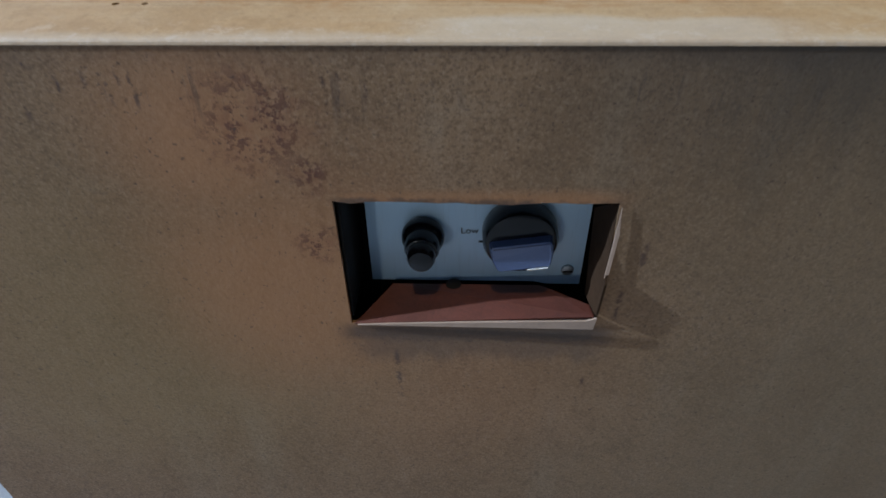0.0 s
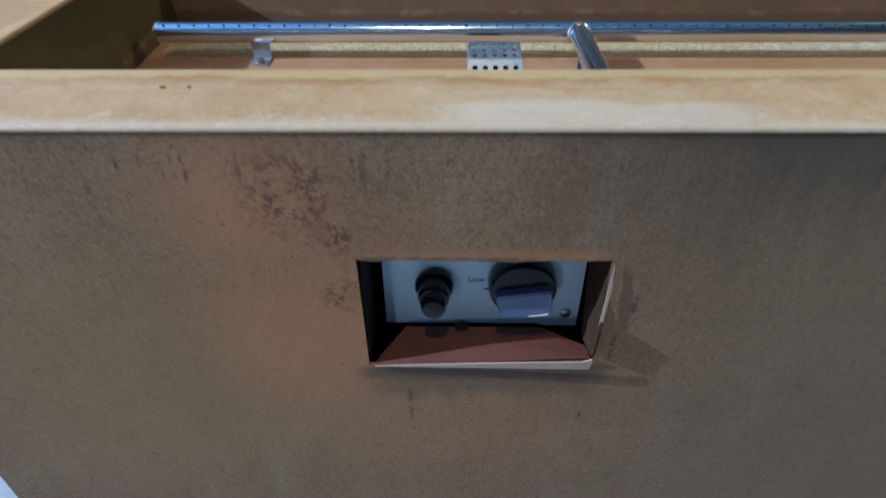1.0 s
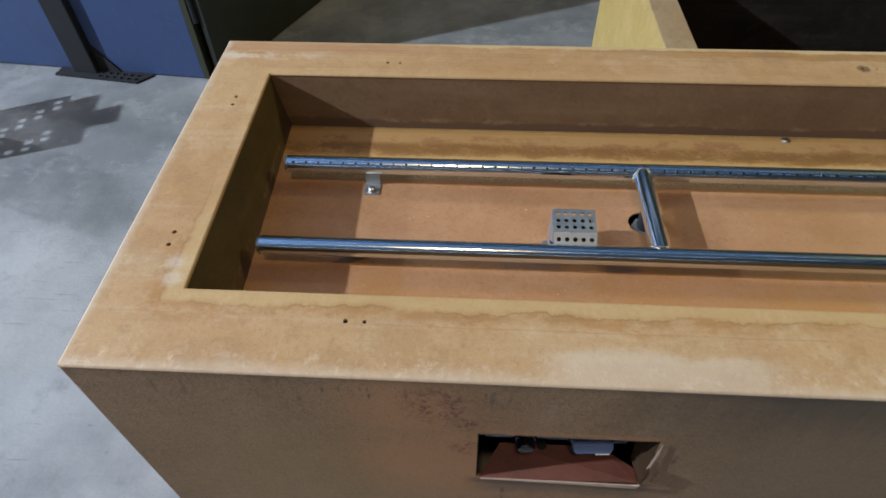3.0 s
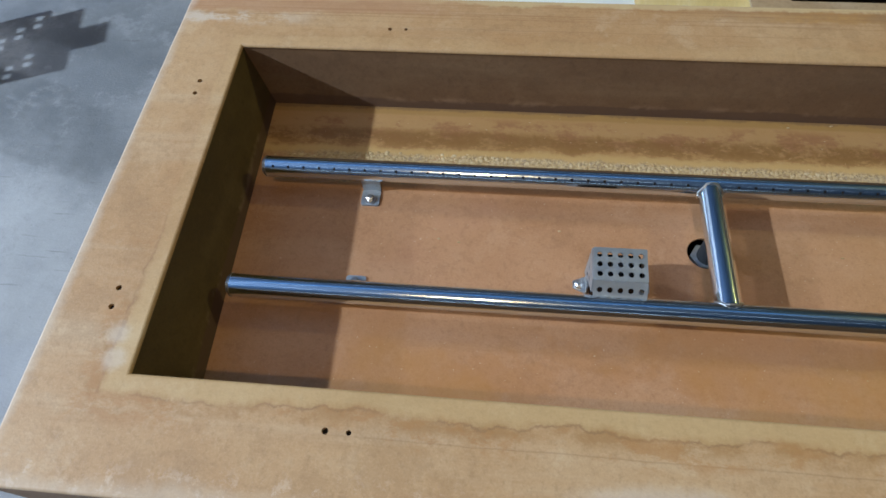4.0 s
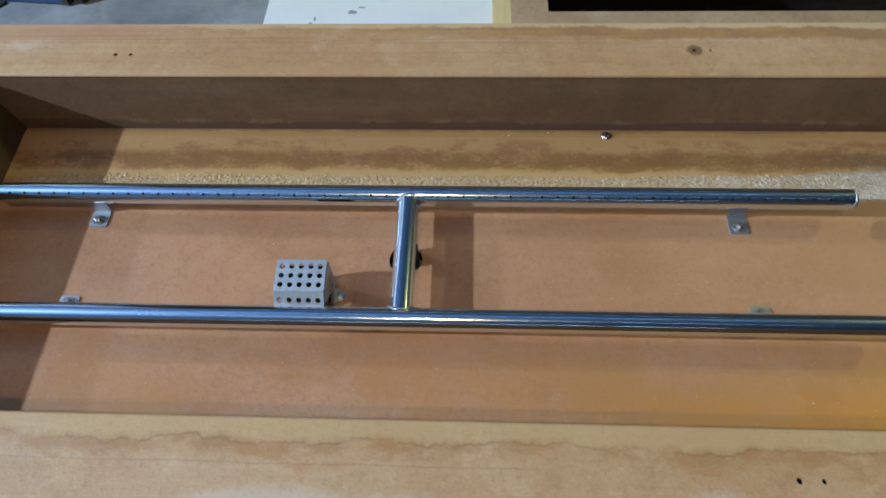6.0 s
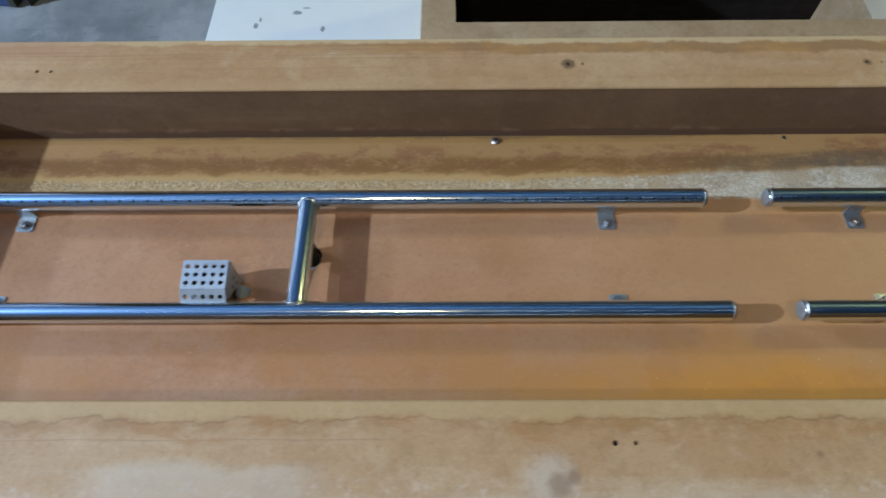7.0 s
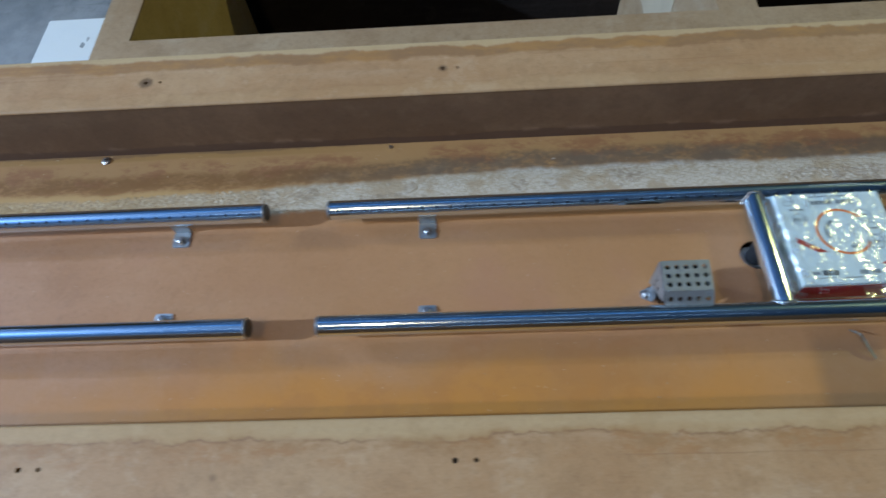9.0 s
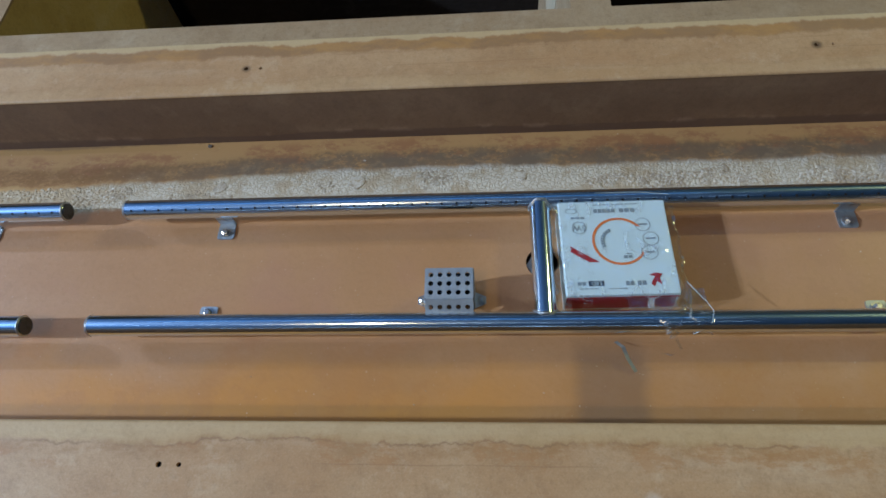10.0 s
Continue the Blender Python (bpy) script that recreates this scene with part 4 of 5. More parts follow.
part("screw", lathe([(0.0052, 0.0004), (0.0048, 0.0022), (0.0025, 0.0032)], Matrix.Translation((0.4405, PY, 0.4455)) @ to_front, 16), ZINC, ctrl, "small zinc panel screw", True)
part("slot", box(0.4368, 0.4442, PY - 0.0036, PY - 0.0031, 0.4449, 0.4461), HOLE, ctrl)

# ---------------------------------------------------------------- burners
TR, TY, TZ = 0.0117, (0.3625, 0.2115), 0.588


def burner(x0, x1, xc, group):
    b = thing("gas_burner", "polished stainless H-shaped gas burner with drilled ports, on small brackets", "gas burner", group=group)
    for y in TY:
        m = Matrix.Translation((x0, y, TZ)) @ pose(0, 0, 0, 0, 90, 0)
        L = x1 - x0
        t = part("tube", lathe([(0.004, 0.0006), (0.0100, 0.0), (TR, 0.0018), (TR, L * 0.33), (TR, L * 0.66), (TR, L - 0.0018), (0.0100, L), (0.004, L - 0.0006)], m, 32), TUBE, b, "polished steel burner tube", True)
        for xe in (x0 + 0.0016, x1 - 0.0016):
            part("end_weld", lathe([(TR - 0.0004, -0.0012), (TR + 0.0004, -0.0006), (TR + 0.0004, 0.0006), (TR - 0.0004, 0.0012)], Matrix.Translation((xe, y, TZ)) @ pose(0, 0, 0, 0, 90, 0), 24), WELD, t, "rough weld bead")
        # lit and shaded ends get a bright and a dark colour
        part("end_cap", lathe([(0.0097, 0.0), (0.0099, 0.0008), (0.0075, 0.0014)], Matrix.Translation((x0 - 0.0006, y, TZ)) @ pose(0, 0, 0, 0, -90, 0), 24), ZINC, t, "bright end cap on the end towards the work light")
        part("end_cap", lathe([(0.0097, 0.0), (0.0099, 0.0008), (0.0075, 0.0012)], Matrix.Translation((x1 + 0.0006, y, TZ)) @ pose(0, 0, 0, 0, 90, 0), 24), CAP_SHADED, t, "end cap on the shaded end, shade put into its colour")
        ports = bmesh.new()
        a = radians(-38 if y > 0.3 else 84)
        n = int(L / 0.0172)
        for i in range(n):
            xp = x0 + 0.012 + i * (L - 0.024) / (n - 1)
            if abs(xp - xc) < 0.016:
                continue
            c = Vector((xp, y + math.sin(a) * (TR + 0.00004), TZ + math.cos(a) * (TR + 0.00004)))
            mm = Matrix.Translation(c) @ pose(0, 0, 0, -math.degrees(a))
            bmesh.ops.create_circle(ports, cap_ends=True, segments=9, radius=0.00155, matrix=mm)
        tagged(part("port_row", ports, HOLE, t, "row of small drilled gas ports"), kind="stuff")
    span = TY[0] - TY[1]
    cross = lathe([(TR, 0.008), (TR, span * 0.5), (TR, span - 0.008)], Matrix.Translation((xc, TY[1], TZ)) @ pose(0, 0, 0, -90, 0, 0), 32)
    part("cross_tube", cross, TUBE, b, "short polished cross tube", True)
    for y, s in ((TY[0], -1), (TY[1], 1)):
        bead = []
        for i in range(25):
            g = 2 * math.pi * i / 24
            px, pz = (TR + 0.0006) * math.cos(g), (TR + 0.0006) * math.sin(g)
            depth = math.sqrt(max(TR * TR - min(pz * pz, TR * TR * 0.82), 0)) + 0.0002
            bead.append((xc + px * (1 + 0.06 * math.sin(5 * g)), y + s * (depth + 0.0003), TZ + pz))
        part("fillet_weld", pipe(bead, 0.0013, 7), WELD, b, "lumpy weld seam")
    part("inlet_pipe", lathe([(0.011, -0.07), (0.011, -0.002)], pose(xc + 0.002, 0.297, TZ), 24), DARKSTEEL, b, "dark inlet pipe through the basin floor", True)
    part("inlet_nut", lathe([(0.0155, -0.058), (0.0155, -0.036)], pose(xc + 0.000, 0.297, TZ), 6), ZINC, b, "hexagonal inlet nut")
    for xb in (x0 + 0.118, x1 - 0.115):
        for y, s in ((TY[0], -1), (TY[1], 1)):
            yy = y + s * (0.006 if s < 0 else 0.012)
            foot = plate([rect(-0.0105, 0.0105, 0, 0.0215, 0.003, 3)], 0.0018)
            riser = box(-0.0105, 0.0105, -0.0018, 0.0, 0.0, 0.0225)
            f = merge(foot, riser)
            f.transform(Matrix.Translation((xb, yy, DEEP)) @ (pose(0, 0, 0, 0, 0, 180) if s < 0 else Matrix()))
            br = part("bracket", f, ZINC, b, "zinc-plated angle bracket")
            part("bolt", merge(lathe([(0.0068, 0.0018), (0.0068, 0.0028)], pose(xb, yy + s * 0.013, DEEP), 16), lathe([(0.0044, 0.0028), (0.0044, 0.0062), (0.003, 0.0070)], pose(xb, yy + s * 0.013, DEEP, 0, 0, 17), 6)), WELD, br, "hexagonal bolt with washer")
    return b


burner(0.0, 0.970, CROSS[0], "burners in the basin")
burner(1.0475, 2.013, CROSS[1], "burners in the basin")


def guard(x, m):
    """Perforated folded steel guard over the pilot, with tabs bolted to the basin."""
    g = thing("pilot_guard", "small perforated galvanised pilot guard beside the burner tube", "pilot guard", m, "pilot guards")
    W = 0.0255
    deck = plate([rect(-W, W, 0, 0.034, 0.0015, 2)] + [ring(-0.0195 + 0.00975 * i, 0.007 + 0.0098 * j, 0.0028, 10) for i in range(5) for j in range(3)], 0.0016, pose(0, -0.006, 0.0460, 8, 0, 0))
    part("perforated_top", deck, ZINC, g)
    face = plate([rect(-W, W, 0, 0.0155, 0.0015, 2)] + [ring(-0.0195 + 0.00975 * i, 0.0065, 0.0028, 10) for i in range(5)], 0.0016, pose(0, -0.0172, 0.0362, 41, 0, 0))
    part("perforated_front", face, ZINC, g)
    part("pilot_body", box(-W + 0.003, W - 0.003, 0.000, 0.0275, 0.0, 0.041, 0.002), BLACK, g, "dark pilot burner body inside")
    cheek = [(-0.012, 0.034), (0.027, 0.002), (0.028, 0.0495), (-0.004, 0.045)]
    for sx in (-1, 1):
        part("cheek", plate([cheek, ring(0.006, 0.027, 0.0027, 10), ring(0.016, 0.030, 0.0027, 10), ring(0.016, 0.018, 0.0027, 10)], 0.0015, Matrix.Translation((sx * W - 0.00075, 0, 0)) @ Matrix(((0, 0, 1, 0), (1, 0, 0, 0), (0, 1, 0, 0), (0, 0, 0, 1)))), ZINC, g)
        tab = plate([[(0, -0.004), (sx * 0.013, 0.002), (sx * 0.013, 0.010), (0, 0.016)]], 0.0016, pose(sx * W, 0.006, 0.0, 0, 0, 0))
        part("tab", tab, WELD, g, "bright angled fixing tab")
        part("tab_riser", box(sx * W - 0.0008, sx * W + 0.0008, 0.004, 0.02, 0.0, 0.012), ZINC, g)
        part("bolt", lathe([(0.0046, 0.0016), (0.0046, 0.0048), (0.002, 0.0062)], pose(sx * (W + 0.0075), 0.0115, 0), 6), WELD, g, "small hexagonal bolt")
    return g


guard(0, pose(0.3815, 0.238, DEEP))
guard(0, pose(1.4475, 0.238, DEEP))

for k, (x, y, s) in enumerate(((0.721, 0.478, 1.0), (1.115, 0.481, 0.45))):
    r = thing("loose_rivet", "small bright rivet lying on the basin floor", "rivet", pose(x, y, DEEP, 0, 0, 30 + 50 * k))
    part("head", lathe([(0.0058 * s, 0.0), (0.0062 * s, 0.0014), (0.0046 * s, 0.0030 * s), (0.0030 * s, 0.0034 * s)], Matrix(), 14), WELD, r, "", True)
    part("pin", lathe([(0.0016 * s, 0.003 * s), (0.0014 * s, 0.0046 * s)], pose(0.0004, 0, 0, 0, 8, 0), 8), HOLE, r)

# ---------------------------------------------------------------- lamp carton in film
CW, CD, CH = 0.118, 0.116, 0.038
carton = thing("lamp_carton", "white LED lamp carton in wrinkled clear film between burner tubes", "carton", pose(1.6285, 0.2965, DEEP, 0, 0, 1.0))
part("card_body", box(-CW / 2, CW / 2, -CD / 2, CD / 2, 0.0005, CH, 0.0014), CARD, carton, "white printed card body")
part("red_side", box(-CW / 2 + 0.001, CW / 2 - 0.001, -CD / 2 - 0.0004, -CD / 2 - 0.0001, 0.004, CH - 0.005), RED, carton, "dark red printed side")
PT = CH + 0.0002


def flat(name, loops, mat, label="", lift=0.0):
    return part(name, plate(loops, 0.0002, pose(0, 0, PT + lift)), mat, carton, label)


ringo = [(0.004 + 0.0295 * math.cos(radians(g)), 0.006 + 0.0295 * math.sin(radians(g))) for g in range(35, 331, 8)]
ringi = [(0.004 + 0.0268 * math.cos(radians(g)), 0.006 + 0.0268 * math.sin(radians(g))) for g in range(330, 34, -8)]
flat("ring_print", [ringo + ringi], ORANGE, "orange printed ring")
for g, n in ((36, 0.0085), (3, 0.0085), (-27, 0.0088)):
    cx, cy = 0.004 + 0.0335 * math.cos(radians(g)), 0.006 + 0.0335 * math.sin(radians(g))
    flat("badge_print", [ring(cx, cy, n, 24), ring(cx, cy, n - 0.0006, 24)], GREYP)
    flat("bar_print", [rect(cx - 0.005, cx + 0.005, cy - 0.0006, cy + 0.0014)], GREYP)
flat("badge_print", [ring(-0.038, 0.024, 0.0078, 24), ring(-0.038, 0.024, 0.0072, 24)], GREYP)
lettering("watt_lettering", "5W", 0.0098, pose(-0.038, 0.024, PT + 0.0001, 0, 0, 180), GREYP, carton, "printed 5W, upside down to the viewer")
flat("badge_print", [[(-0.045 + 0.0068 * math.cos(g * 0.3927), 0.046 + 0.0036 * math.sin(g * 0.3927)) for g in range(16)], [(-0.045 + 0.006 * math.cos(g * 0.3927), 0.046 + 0.003 * math.sin(g * 0.3927)) for g in range(16)]], GREYP)
flat("led_plate_print", [rect(-0.0345, -0.0185, -0.0475, -0.0415)], PRINT)
lettering("led_lettering", "LED", 0.0062, pose(-0.0265, -0.0444, PT + 0.0004, 0, 0, 180), CARD, carton, "printed LED, upside down to the viewer")
for x0, x1, y0, y1 in ((-0.046, -0.0365, -0.0465, -0.0425), (-0.044, -0.024, -0.051, -0.050), (0.004, 0.0135, -0.0475, -0.0425), (0.016, 0.026, -0.0475, -0.0425), (-0.02, 0.004, 0.0425, 0.0475),
                       (0.008, 0.026, 0.0425, 0.0475), (-0.046, -0.030, 0.0355, 0.038), (-0.020, 0.03, 0.0525, 0.0536), (0.006, 0.016, -0.0155, -0.0120), (0.009, 0.016, -0.0105, -0.0095), (-0.014, 0.006, -0.0515, -0.0505)):
    n = max(2, int((x1 - x0) / 0.0048))
    for i in range(n):
        w = (x1 - x0) / n
        flat("bar_print", [rect(x0 + i * w, x0 + (i + 0.82) * w, y0, y1)], GREYP)
for i in range(8):
    g = radians(205 - i * 13)
    c = Vector((0.004 - 0.004, 0.006))
    p0 = c + Vector((math.cos(g), math.sin(g))) * (0.0125)
    p1 = c + Vector((math.cos(g), math.sin(g))) * (0.0165)
    d = Vector((-math.sin(g), math.cos(g))) * 0.0013
    flat("dial_print", [[tuple(p0 - d), tuple(p1 - d), tuple(p1 + d), tuple(p0 + d)]], GREYP)
flat("ribbon_print", [[(-0.0497, 0.001), (-0.0497, -0.0062), (-0.031, -0.0190), (-0.0205, -0.0192)]], RED, "small red printed ribbon")
flat("emblem_print", [[(0.030, -0.046), (0.035, -0.0375), (0.029, -0.036), (0.036, -0.0335), (0.043, -0.035), (0.0395, -0.040), (0.041, -0.0475), (0.036, -0.0435), (0.033, -0.050)]], RED, "plain red printed emblem")
film = bmesh.new()
nu, nv = 44, 36
grid = []
for i in range(nu + 1):
    row = []
    for j in range(nv + 1):
        u, w = i / nu * 2 - 1, j / nv * 2 - 1
        x, y = u * (CW / 2 + 0.016), w * (CD / 2 + 0.010)
        ex, ey = max(0, abs(x) - CW / 2 - 0.0008), max(0, abs(y) - CD / 2 - 0.0008)
        drop = min(1.0, (ex / 0.012) ** 0.8 + (ey / 0.010) ** 0.8)
        wr = noise.noise(Vector((x * 90, y * 60, 3))) * (0.0018 + 0.0030 * max(0.0, u) ** 3) + noise.noise(Vector((x * 240, y * 200, 8))) * 0.0012
        x2 = x + 0.004 * noise.noise(Vector((y * 70, 5, 1))) * (ex > 0)
        row.append(film.verts.new((x2, y, CH + 0.0016 + abs(wr) - drop * 0.024)))
    grid.append(row)
for i in range(nu):
    for j in range(nv):
        film.faces.new((grid[i][j], grid[i + 1][j], grid[i + 1][j + 1], grid[i][j + 1]))
part("shrink_film", film, FILM, carton, "wrinkled clear shrink film", True)
tail = bmesh.new()
rows = []
for i in range(25):
    row = []
    for j in range(19):
        x, y = 0.005 + 0.080 * i / 24, -0.050 - 0.050 * j / 18
        d = (y + 0.2965 - TY[1])
        z = (TZ - DEEP) + math.sqrt(max(0.0, (TR + 0.0012) ** 2 - d * d)) if abs(d) < TR else 0.030 - 0.6 * max(0.0, abs(d) - TR)
        z = max(z, 0.031) if d > 0 else z
        wr = 0.0016 * noise.noise(Vector((x * 60, y * 45, 2))) + 0.0003 * noise.noise(Vector((x * 200, y * 160, 7)))
        cut = 0.012 * noise.noise(Vector((x * 60, 1, 1)))
        row.append(tail.verts.new((x + 0.3 * wr, y + cut * (j / 18), z + abs(wr))))
    rows.append(row)
for i in range(24):
    for j in range(18):
        if i + 1.3 * (18 - j) > 12:
            tail.faces.new((rows[i][j], rows[i + 1][j], rows[i + 1][j + 1], rows[i][j + 1]))
bmesh.ops.delete(tail, geom=[v for v in tail.verts if not v.link_faces], context="VERTS")
part("film_tail", tail, FILM, carton, "loose film tail over the burner tube", True)
for pts in (((0.066, -0.046, 0.040), (0.073, -0.058, 0.041), (0.080, -0.070, 0.0435), (0.085, -0.081, 0.0440), (0.083, -0.091, 0.041), (0.074, -0.097, 0.034), (0.066, -0.099, 0.026)),
            ((-0.055, 0.0605, 0.039), (-0.015, 0.067, 0.0415), (0.030, 0.066, 0.0425), (0.064, 0.062, 0.0415))):
    part("film_edge", pipe(pts, 0.00035, 6), FILM_EDGE, carton, "rolled whitish edge of the film", True)
for k, (x, y, pts) in enumerate(((1.62, 0.186, ((0, 0.012, 0.006), (0.006, 0.004, 0.012), (0.010, -0.008, 0.010), (0.018, -0.020, 0.003))), (1.672, 0.190, ((0.012, 0.012, 0.004), (0.014, -0.002, 0.009), (0.004, -0.008, 0.008), (-0.006, -0.004, 0.003))))):
    c = thing("film_scrap", "curled strip of clear plastic film on the basin floor", "film scrap", pose(x, y, DEEP))
    s = bmesh.new()
    prev = None
    for p in pts:
        a, b2 = s.verts.new((p[0], p[1], max(p[2], 0.0005))), s.verts.new((p[0] + 0.004, p[1] + 0.002, max(p[2] - 0.002, 0.0003)))
        if prev:
            s.faces.new((prev[0], prev[1], b2, a))
        prev = (a, b2)
    part("strip", s, FILM_EDGE if k == 0 else FILM, c, "", True)

# ---------------------------------------------------------------- second corten box behind
BX0, BX1, BY0, BY1, BZ, BOT = 0.612, 2.300, 0.64, 1.47, 0.53, 0.088
OPENINGS = ((BX0 + 0.057, 1.620), (1.681, 2.240))
bin_ = thing("corten_box", "open yellowish corten box with two openings, behind the fire table", "steel box")
part("rim", plate([rect(BX0, BX1, BY0, BY1, 0.003, 2)] + [rect(a, b, BY0 + 0.11, BY1 - 0.20, 0.002, 2) for a, b in OPENINGS], 0.004, pose(0, 0, BZ - 0.004)), BIN_RIM, bin_, "grey-tan flat rim with a crossbar")
part("wall", box(BX0 + 0.001, BX0 + 0.004, BY0, BY1, 0, BZ - 0.0042), YELLOW, bin_, "bright yellow ochre side wall")
part("wall", box(BX1 - 0.004, BX1 - 0.001, BY0, BY1, 0, BZ - 0.0042), YELLOW, bin_)
part("wall", box(BX0 + 0.0045, BX1 - 0.0045, BY0, BY0 + 0.003, 0, BZ - 0.0042), BIN_RIM, bin_)
part("wall", box(BX0 + 0.0045, BX1 - 0.0045, BY1 - 0.003, BY1, 0, BZ - 0.0042), YELLOW, bin_)
# walls towards the light keep tan or yellow, the others get painted shade
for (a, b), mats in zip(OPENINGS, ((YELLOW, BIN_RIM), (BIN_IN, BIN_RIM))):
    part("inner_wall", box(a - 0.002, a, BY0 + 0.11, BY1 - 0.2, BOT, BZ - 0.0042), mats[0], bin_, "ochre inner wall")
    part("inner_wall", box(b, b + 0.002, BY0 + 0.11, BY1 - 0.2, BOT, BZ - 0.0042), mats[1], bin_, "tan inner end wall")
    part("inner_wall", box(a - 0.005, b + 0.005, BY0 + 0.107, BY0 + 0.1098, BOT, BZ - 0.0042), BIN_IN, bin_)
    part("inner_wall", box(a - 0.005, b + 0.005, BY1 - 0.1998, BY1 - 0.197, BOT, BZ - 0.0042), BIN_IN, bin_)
    part("bottom", box(a - 0.005, b + 0.005, BY0 + 0.107, BY1 - 0.197, BOT - 0.004, BOT - 0.0002), BIN_IN, bin_, "bottom in a near-black shade colour")
# pale rectangle, lighter than the wall round it
part("pale_patch", box(1.6185, 1.6197, 0.93, 1.235, 0.26, 0.42), PATCH_TAN, bin_, "pale patch on the inner end wall")
rb = random.Random(12)
for k in range(6):
    cx, cy, r = 1.50 + 0.022 * k, 1.10 + rb.uniform(-0.12, 0.12), rb.uniform(0.012, 0.03)
    part("ash_clump", pebbles([(cx + rb.uniform(-r, r), cy + rb.uniform(-r, r), BOT - 0.001, r * rb.uniform(0.3, 0.8), r * rb.uniform(0.3, 0.8), r * rb.uniform(0.2, 0.5), rb.uniform(0, 3)) for _ in range(9)], 7), SMUDGE, bin_, "grey clump of ash on the bottom", True)

# ---------------------------------------------------------------- white board on the floor
board = thing("white_board", "white smudged board lying flat on the concrete floor", "board", pose(-0.034, 1.29, 0))
part("sheet", box(0, 0.70, 0, 0.19, 0.0008, 0.006, 0.001), SHEET, board)
for x, y, sx, sy in ((0.135, 0.075, 0.008, 0.014), (0.145, 0.10, 0.004, 0.012), (0.25, 0.13, 0.016, 0.010), (0.33, 0.06, 0.007, 0.012), (0.275, 0.15, 0.012, 0.004)):
    rs = random.Random(int(x * 1000))
    part("smudge", plate([[(x + sx * math.cos(k * 0.524) * rs.uniform(0.6, 1.1), y + sy * math.sin(k * 0.524) * rs.uniform(0.6, 1.1)) for k in range(12)]], 0.0003, pose(0, 0, 0.0061)), SMUDGE, board, "grey smudge")

# ---------------------------------------------------------------- blue cabinet and post
cab = thing("blue_cabinet", "tall blue painted steel cabinet with a dark side, on the floor", "cabinet", pose(-0.645, 1.46, 0, 0, 0, -5.5))
part("front", box(-1.9, 0, 0, 0.02, 0.004, 1.9, 0.002), BLUE, cab, "blue painted front sheet")
part("edge_strip", box(0.001, 0.022, -0.003, 0.022, 0.004, 1.9, 0.002), EDGE, cab, "dull olive corner strip")
part("side", box(0.001, 0.020, 0.0225, 0.729, 0.004, 1.9), DARKGREEN, cab, "dark green-black side sheet")
part("back", box(-1.9, 0.020, 0.73, 0.75, 0.004, 1.9), DARKGREEN, cab)
part("top", box(-1.9, 0.022, 0, 0.75, 1.9005, 1.92), DARKGREEN, cab)
leaf = box(0, 0.022, 0, 1.05, 0.004, 1.88, 0.002)
leaf.transform(pose(0.040, 0.012, 0, 0, 0, -17))
part("swung_door", leaf, DARKGREEN, cab, "dark green-black door swung open along the side")
part("hinge", lathe([(0.010, 0.2), (0.010, 1.7)], pose(0.031, 0.008, 0), 12), DARKSTEEL, cab, "dark hinge rod")

post = thing("steel_post", "dark painted steel post with a perforated base plate on the floor", "post", pose(-1.055, 1.500, 0, 0, 0, -8))
part("shaft", box(-0.044, 0.044, -0.026, 0.026, 0.006, 1.75, 0.004), DARKSTEEL, post, "dark square shaft")
part("base_plate", plate([[(-0.10, -0.05), (0.20, -0.05), (0.235, 0.0), (0.20, 0.045), (-0.10, 0.045)]] + [rect(0.055 + 0.026 * i, 0.070 + 0.026 * i, -0.040 + 0.022 * j, -0.028 + 0.022 * j) for i in range(6) for j in range(4) if not (i == 5 and j == 3)], 0.006, pose(0, 0, 0.001)), DARKSTEEL, post, "perforated dark base plate")
part("gusset", plate([[(0.03, 0.0), (0.12, 0.0), (0.03, 0.11)]], 0.006, Matrix.Translation((0, 0.003, 0.007)) @ front_turn), DARKSTEEL, post)
part("gusset", plate([[(-0.03, 0.0), (-0.09, 0.0), (-0.03, 0.09)]], 0.006, Matrix.Translation((0, 0.003, 0.007)) @ front_turn), DARKSTEEL, post)

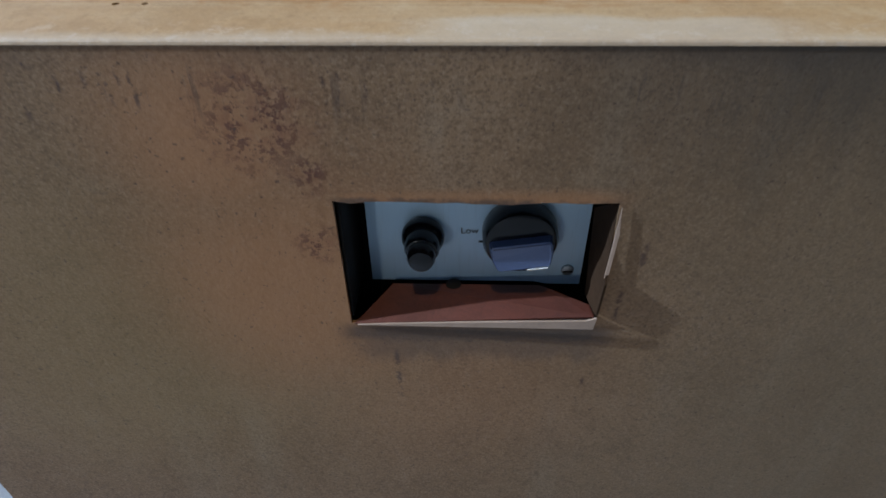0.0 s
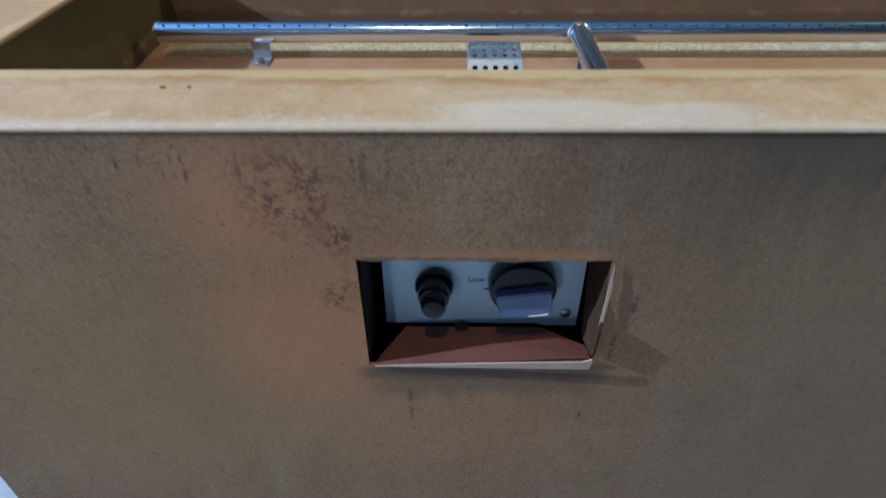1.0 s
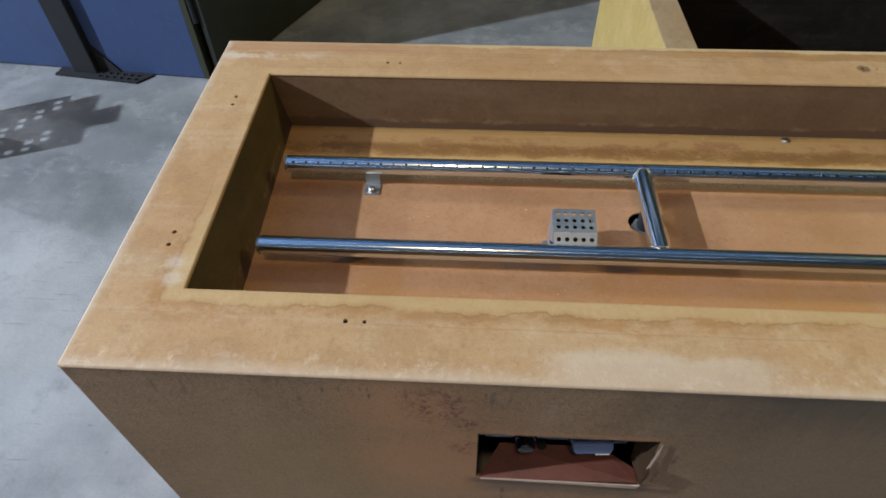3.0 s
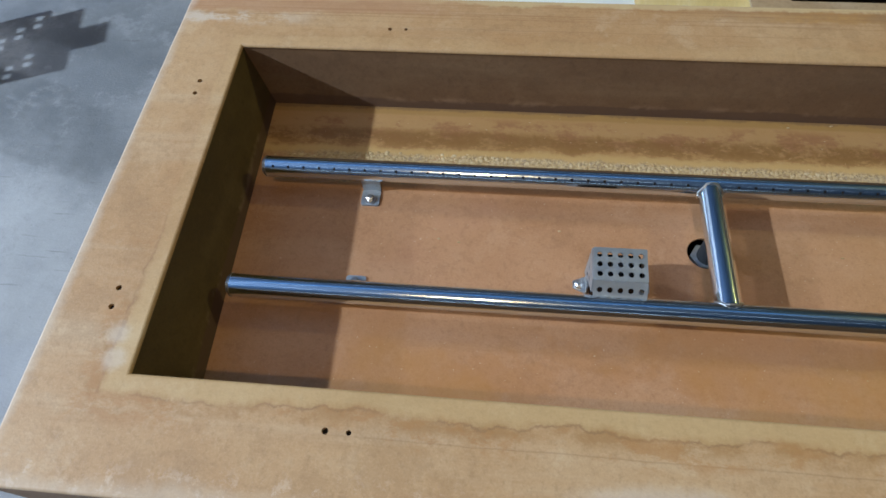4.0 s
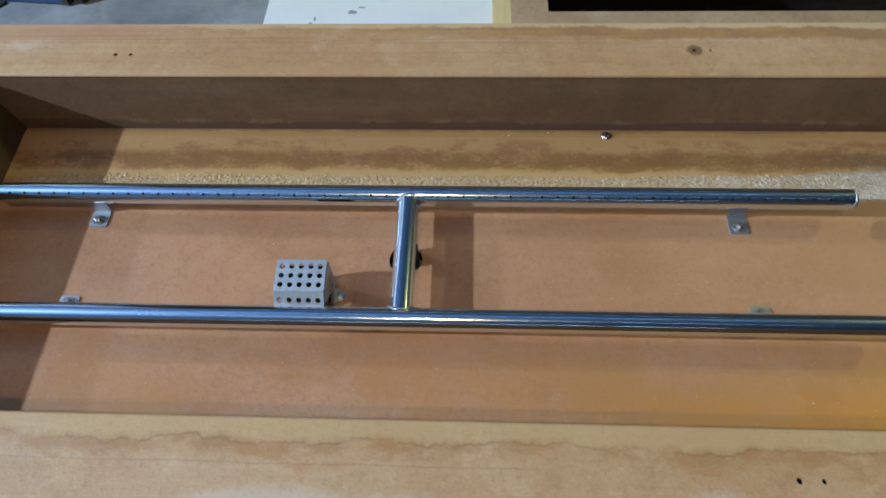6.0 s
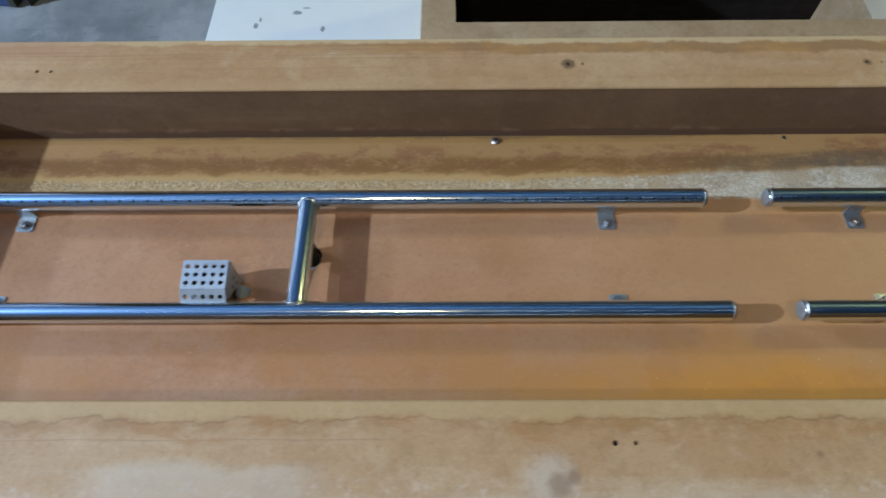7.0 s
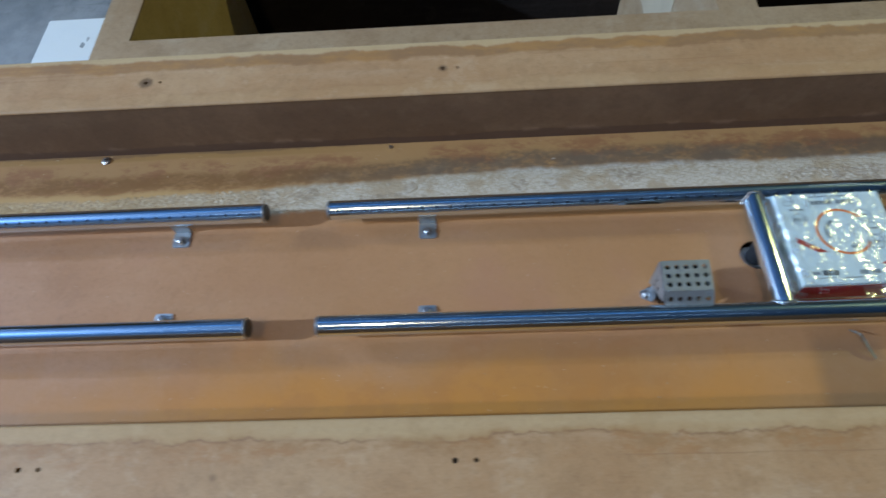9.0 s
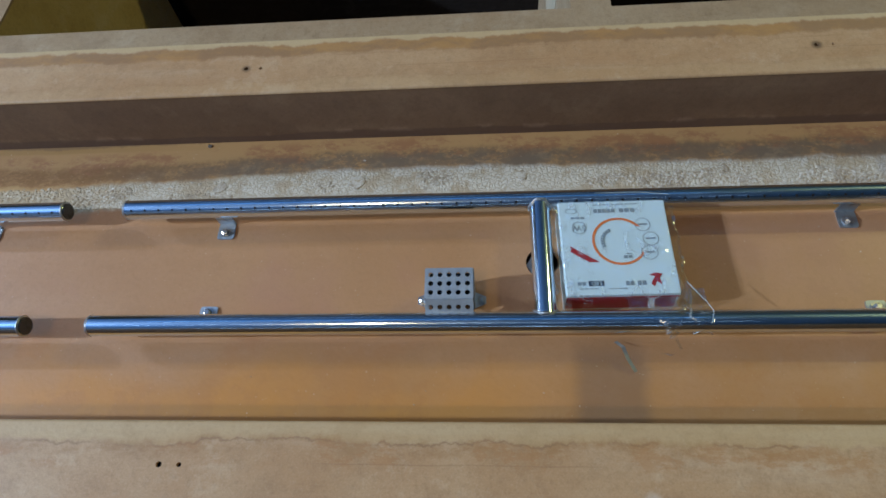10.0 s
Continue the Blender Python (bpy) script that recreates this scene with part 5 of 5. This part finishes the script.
rack = thing("perforated_rack", "dark perforated steel rack standing on the concrete floor", "rack", pose(-1.36, 1.07, 0, 0, 0, 14))
lattice = [[(-0.13, 0), (0.13, 0), (0.13, 0.30), (0.10, 0.30), (0.10, 0.37), (0.02, 0.37), (0.02, 0.43), (-0.06, 0.43), (-0.06, 0.36), (-0.13, 0.36)]] + [rect(-0.115 + 0.03 * i, -0.097 + 0.03 * i, 0.05 + 0.036 * j, 0.070 + 0.036 * j) for i in range(8) for j in range(7) if (i * 3 + j * 2) % 5 in (0, 3)]
part("lattice", plate(lattice, 0.004, Matrix(((0, 0, 1, 0), (1, 0, 0, 0), (0, 1, 0, 0), (0, 0, 0, 1)))), DARKSTEEL, rack, "perforated dark sheet")
part("foot", box(-0.09, 0.09, -0.135, -0.125, 0.0, 0.012), DARKSTEEL, rack)
part("foot", box(-0.09, 0.09, 0.125, 0.135, 0.0, 0.012), DARKSTEEL, rack)

# ---------------------------------------------------------------- lamp bodies out of view
wl = thing("work_light", "site work lamp on a slim dark stand", "work lamp", pose(KEY[0], KEY[1], 0))
part("stand", lathe([(0.25, 0.0), (0.25, 0.012), (0.016, 0.03), (0.016, KEY[2] - 0.16), (0.03, KEY[2] - 0.12)], Matrix(), 20), DARKSTEEL, wl)
for place, watts, colour, size in HALL_LAMPS:
    if place[2] > 3.0:
        hl = thing("hall_light", "dark round hall lamp hanging on a rod from the roof", "hall lamp", pose(place[0], place[1], place[2]), "hall lamps")
        part("shade", lathe([(0.03, 0.42), (0.06, 0.40), (0.20, size + 0.10), (0.20, size + 0.08)], Matrix(), 24), DARKSTEEL, hl)
        part("rod", lathe([(0.012, 0.42), (0.012, 7.0 - place[2] - 0.001)], Matrix(), 12), DARKSTEEL, hl)
    else:
        hl = thing("work_light", "site work lamp on a slim dark stand", "work lamp", pose(place[0], place[1], 0))
        part("stand", lathe([(0.25, 0.0), (0.25, 0.012), (0.016, 0.03), (0.016, place[2] - 0.22), (0.03, place[2] - 0.18)], Matrix(), 20), DARKSTEEL, hl)
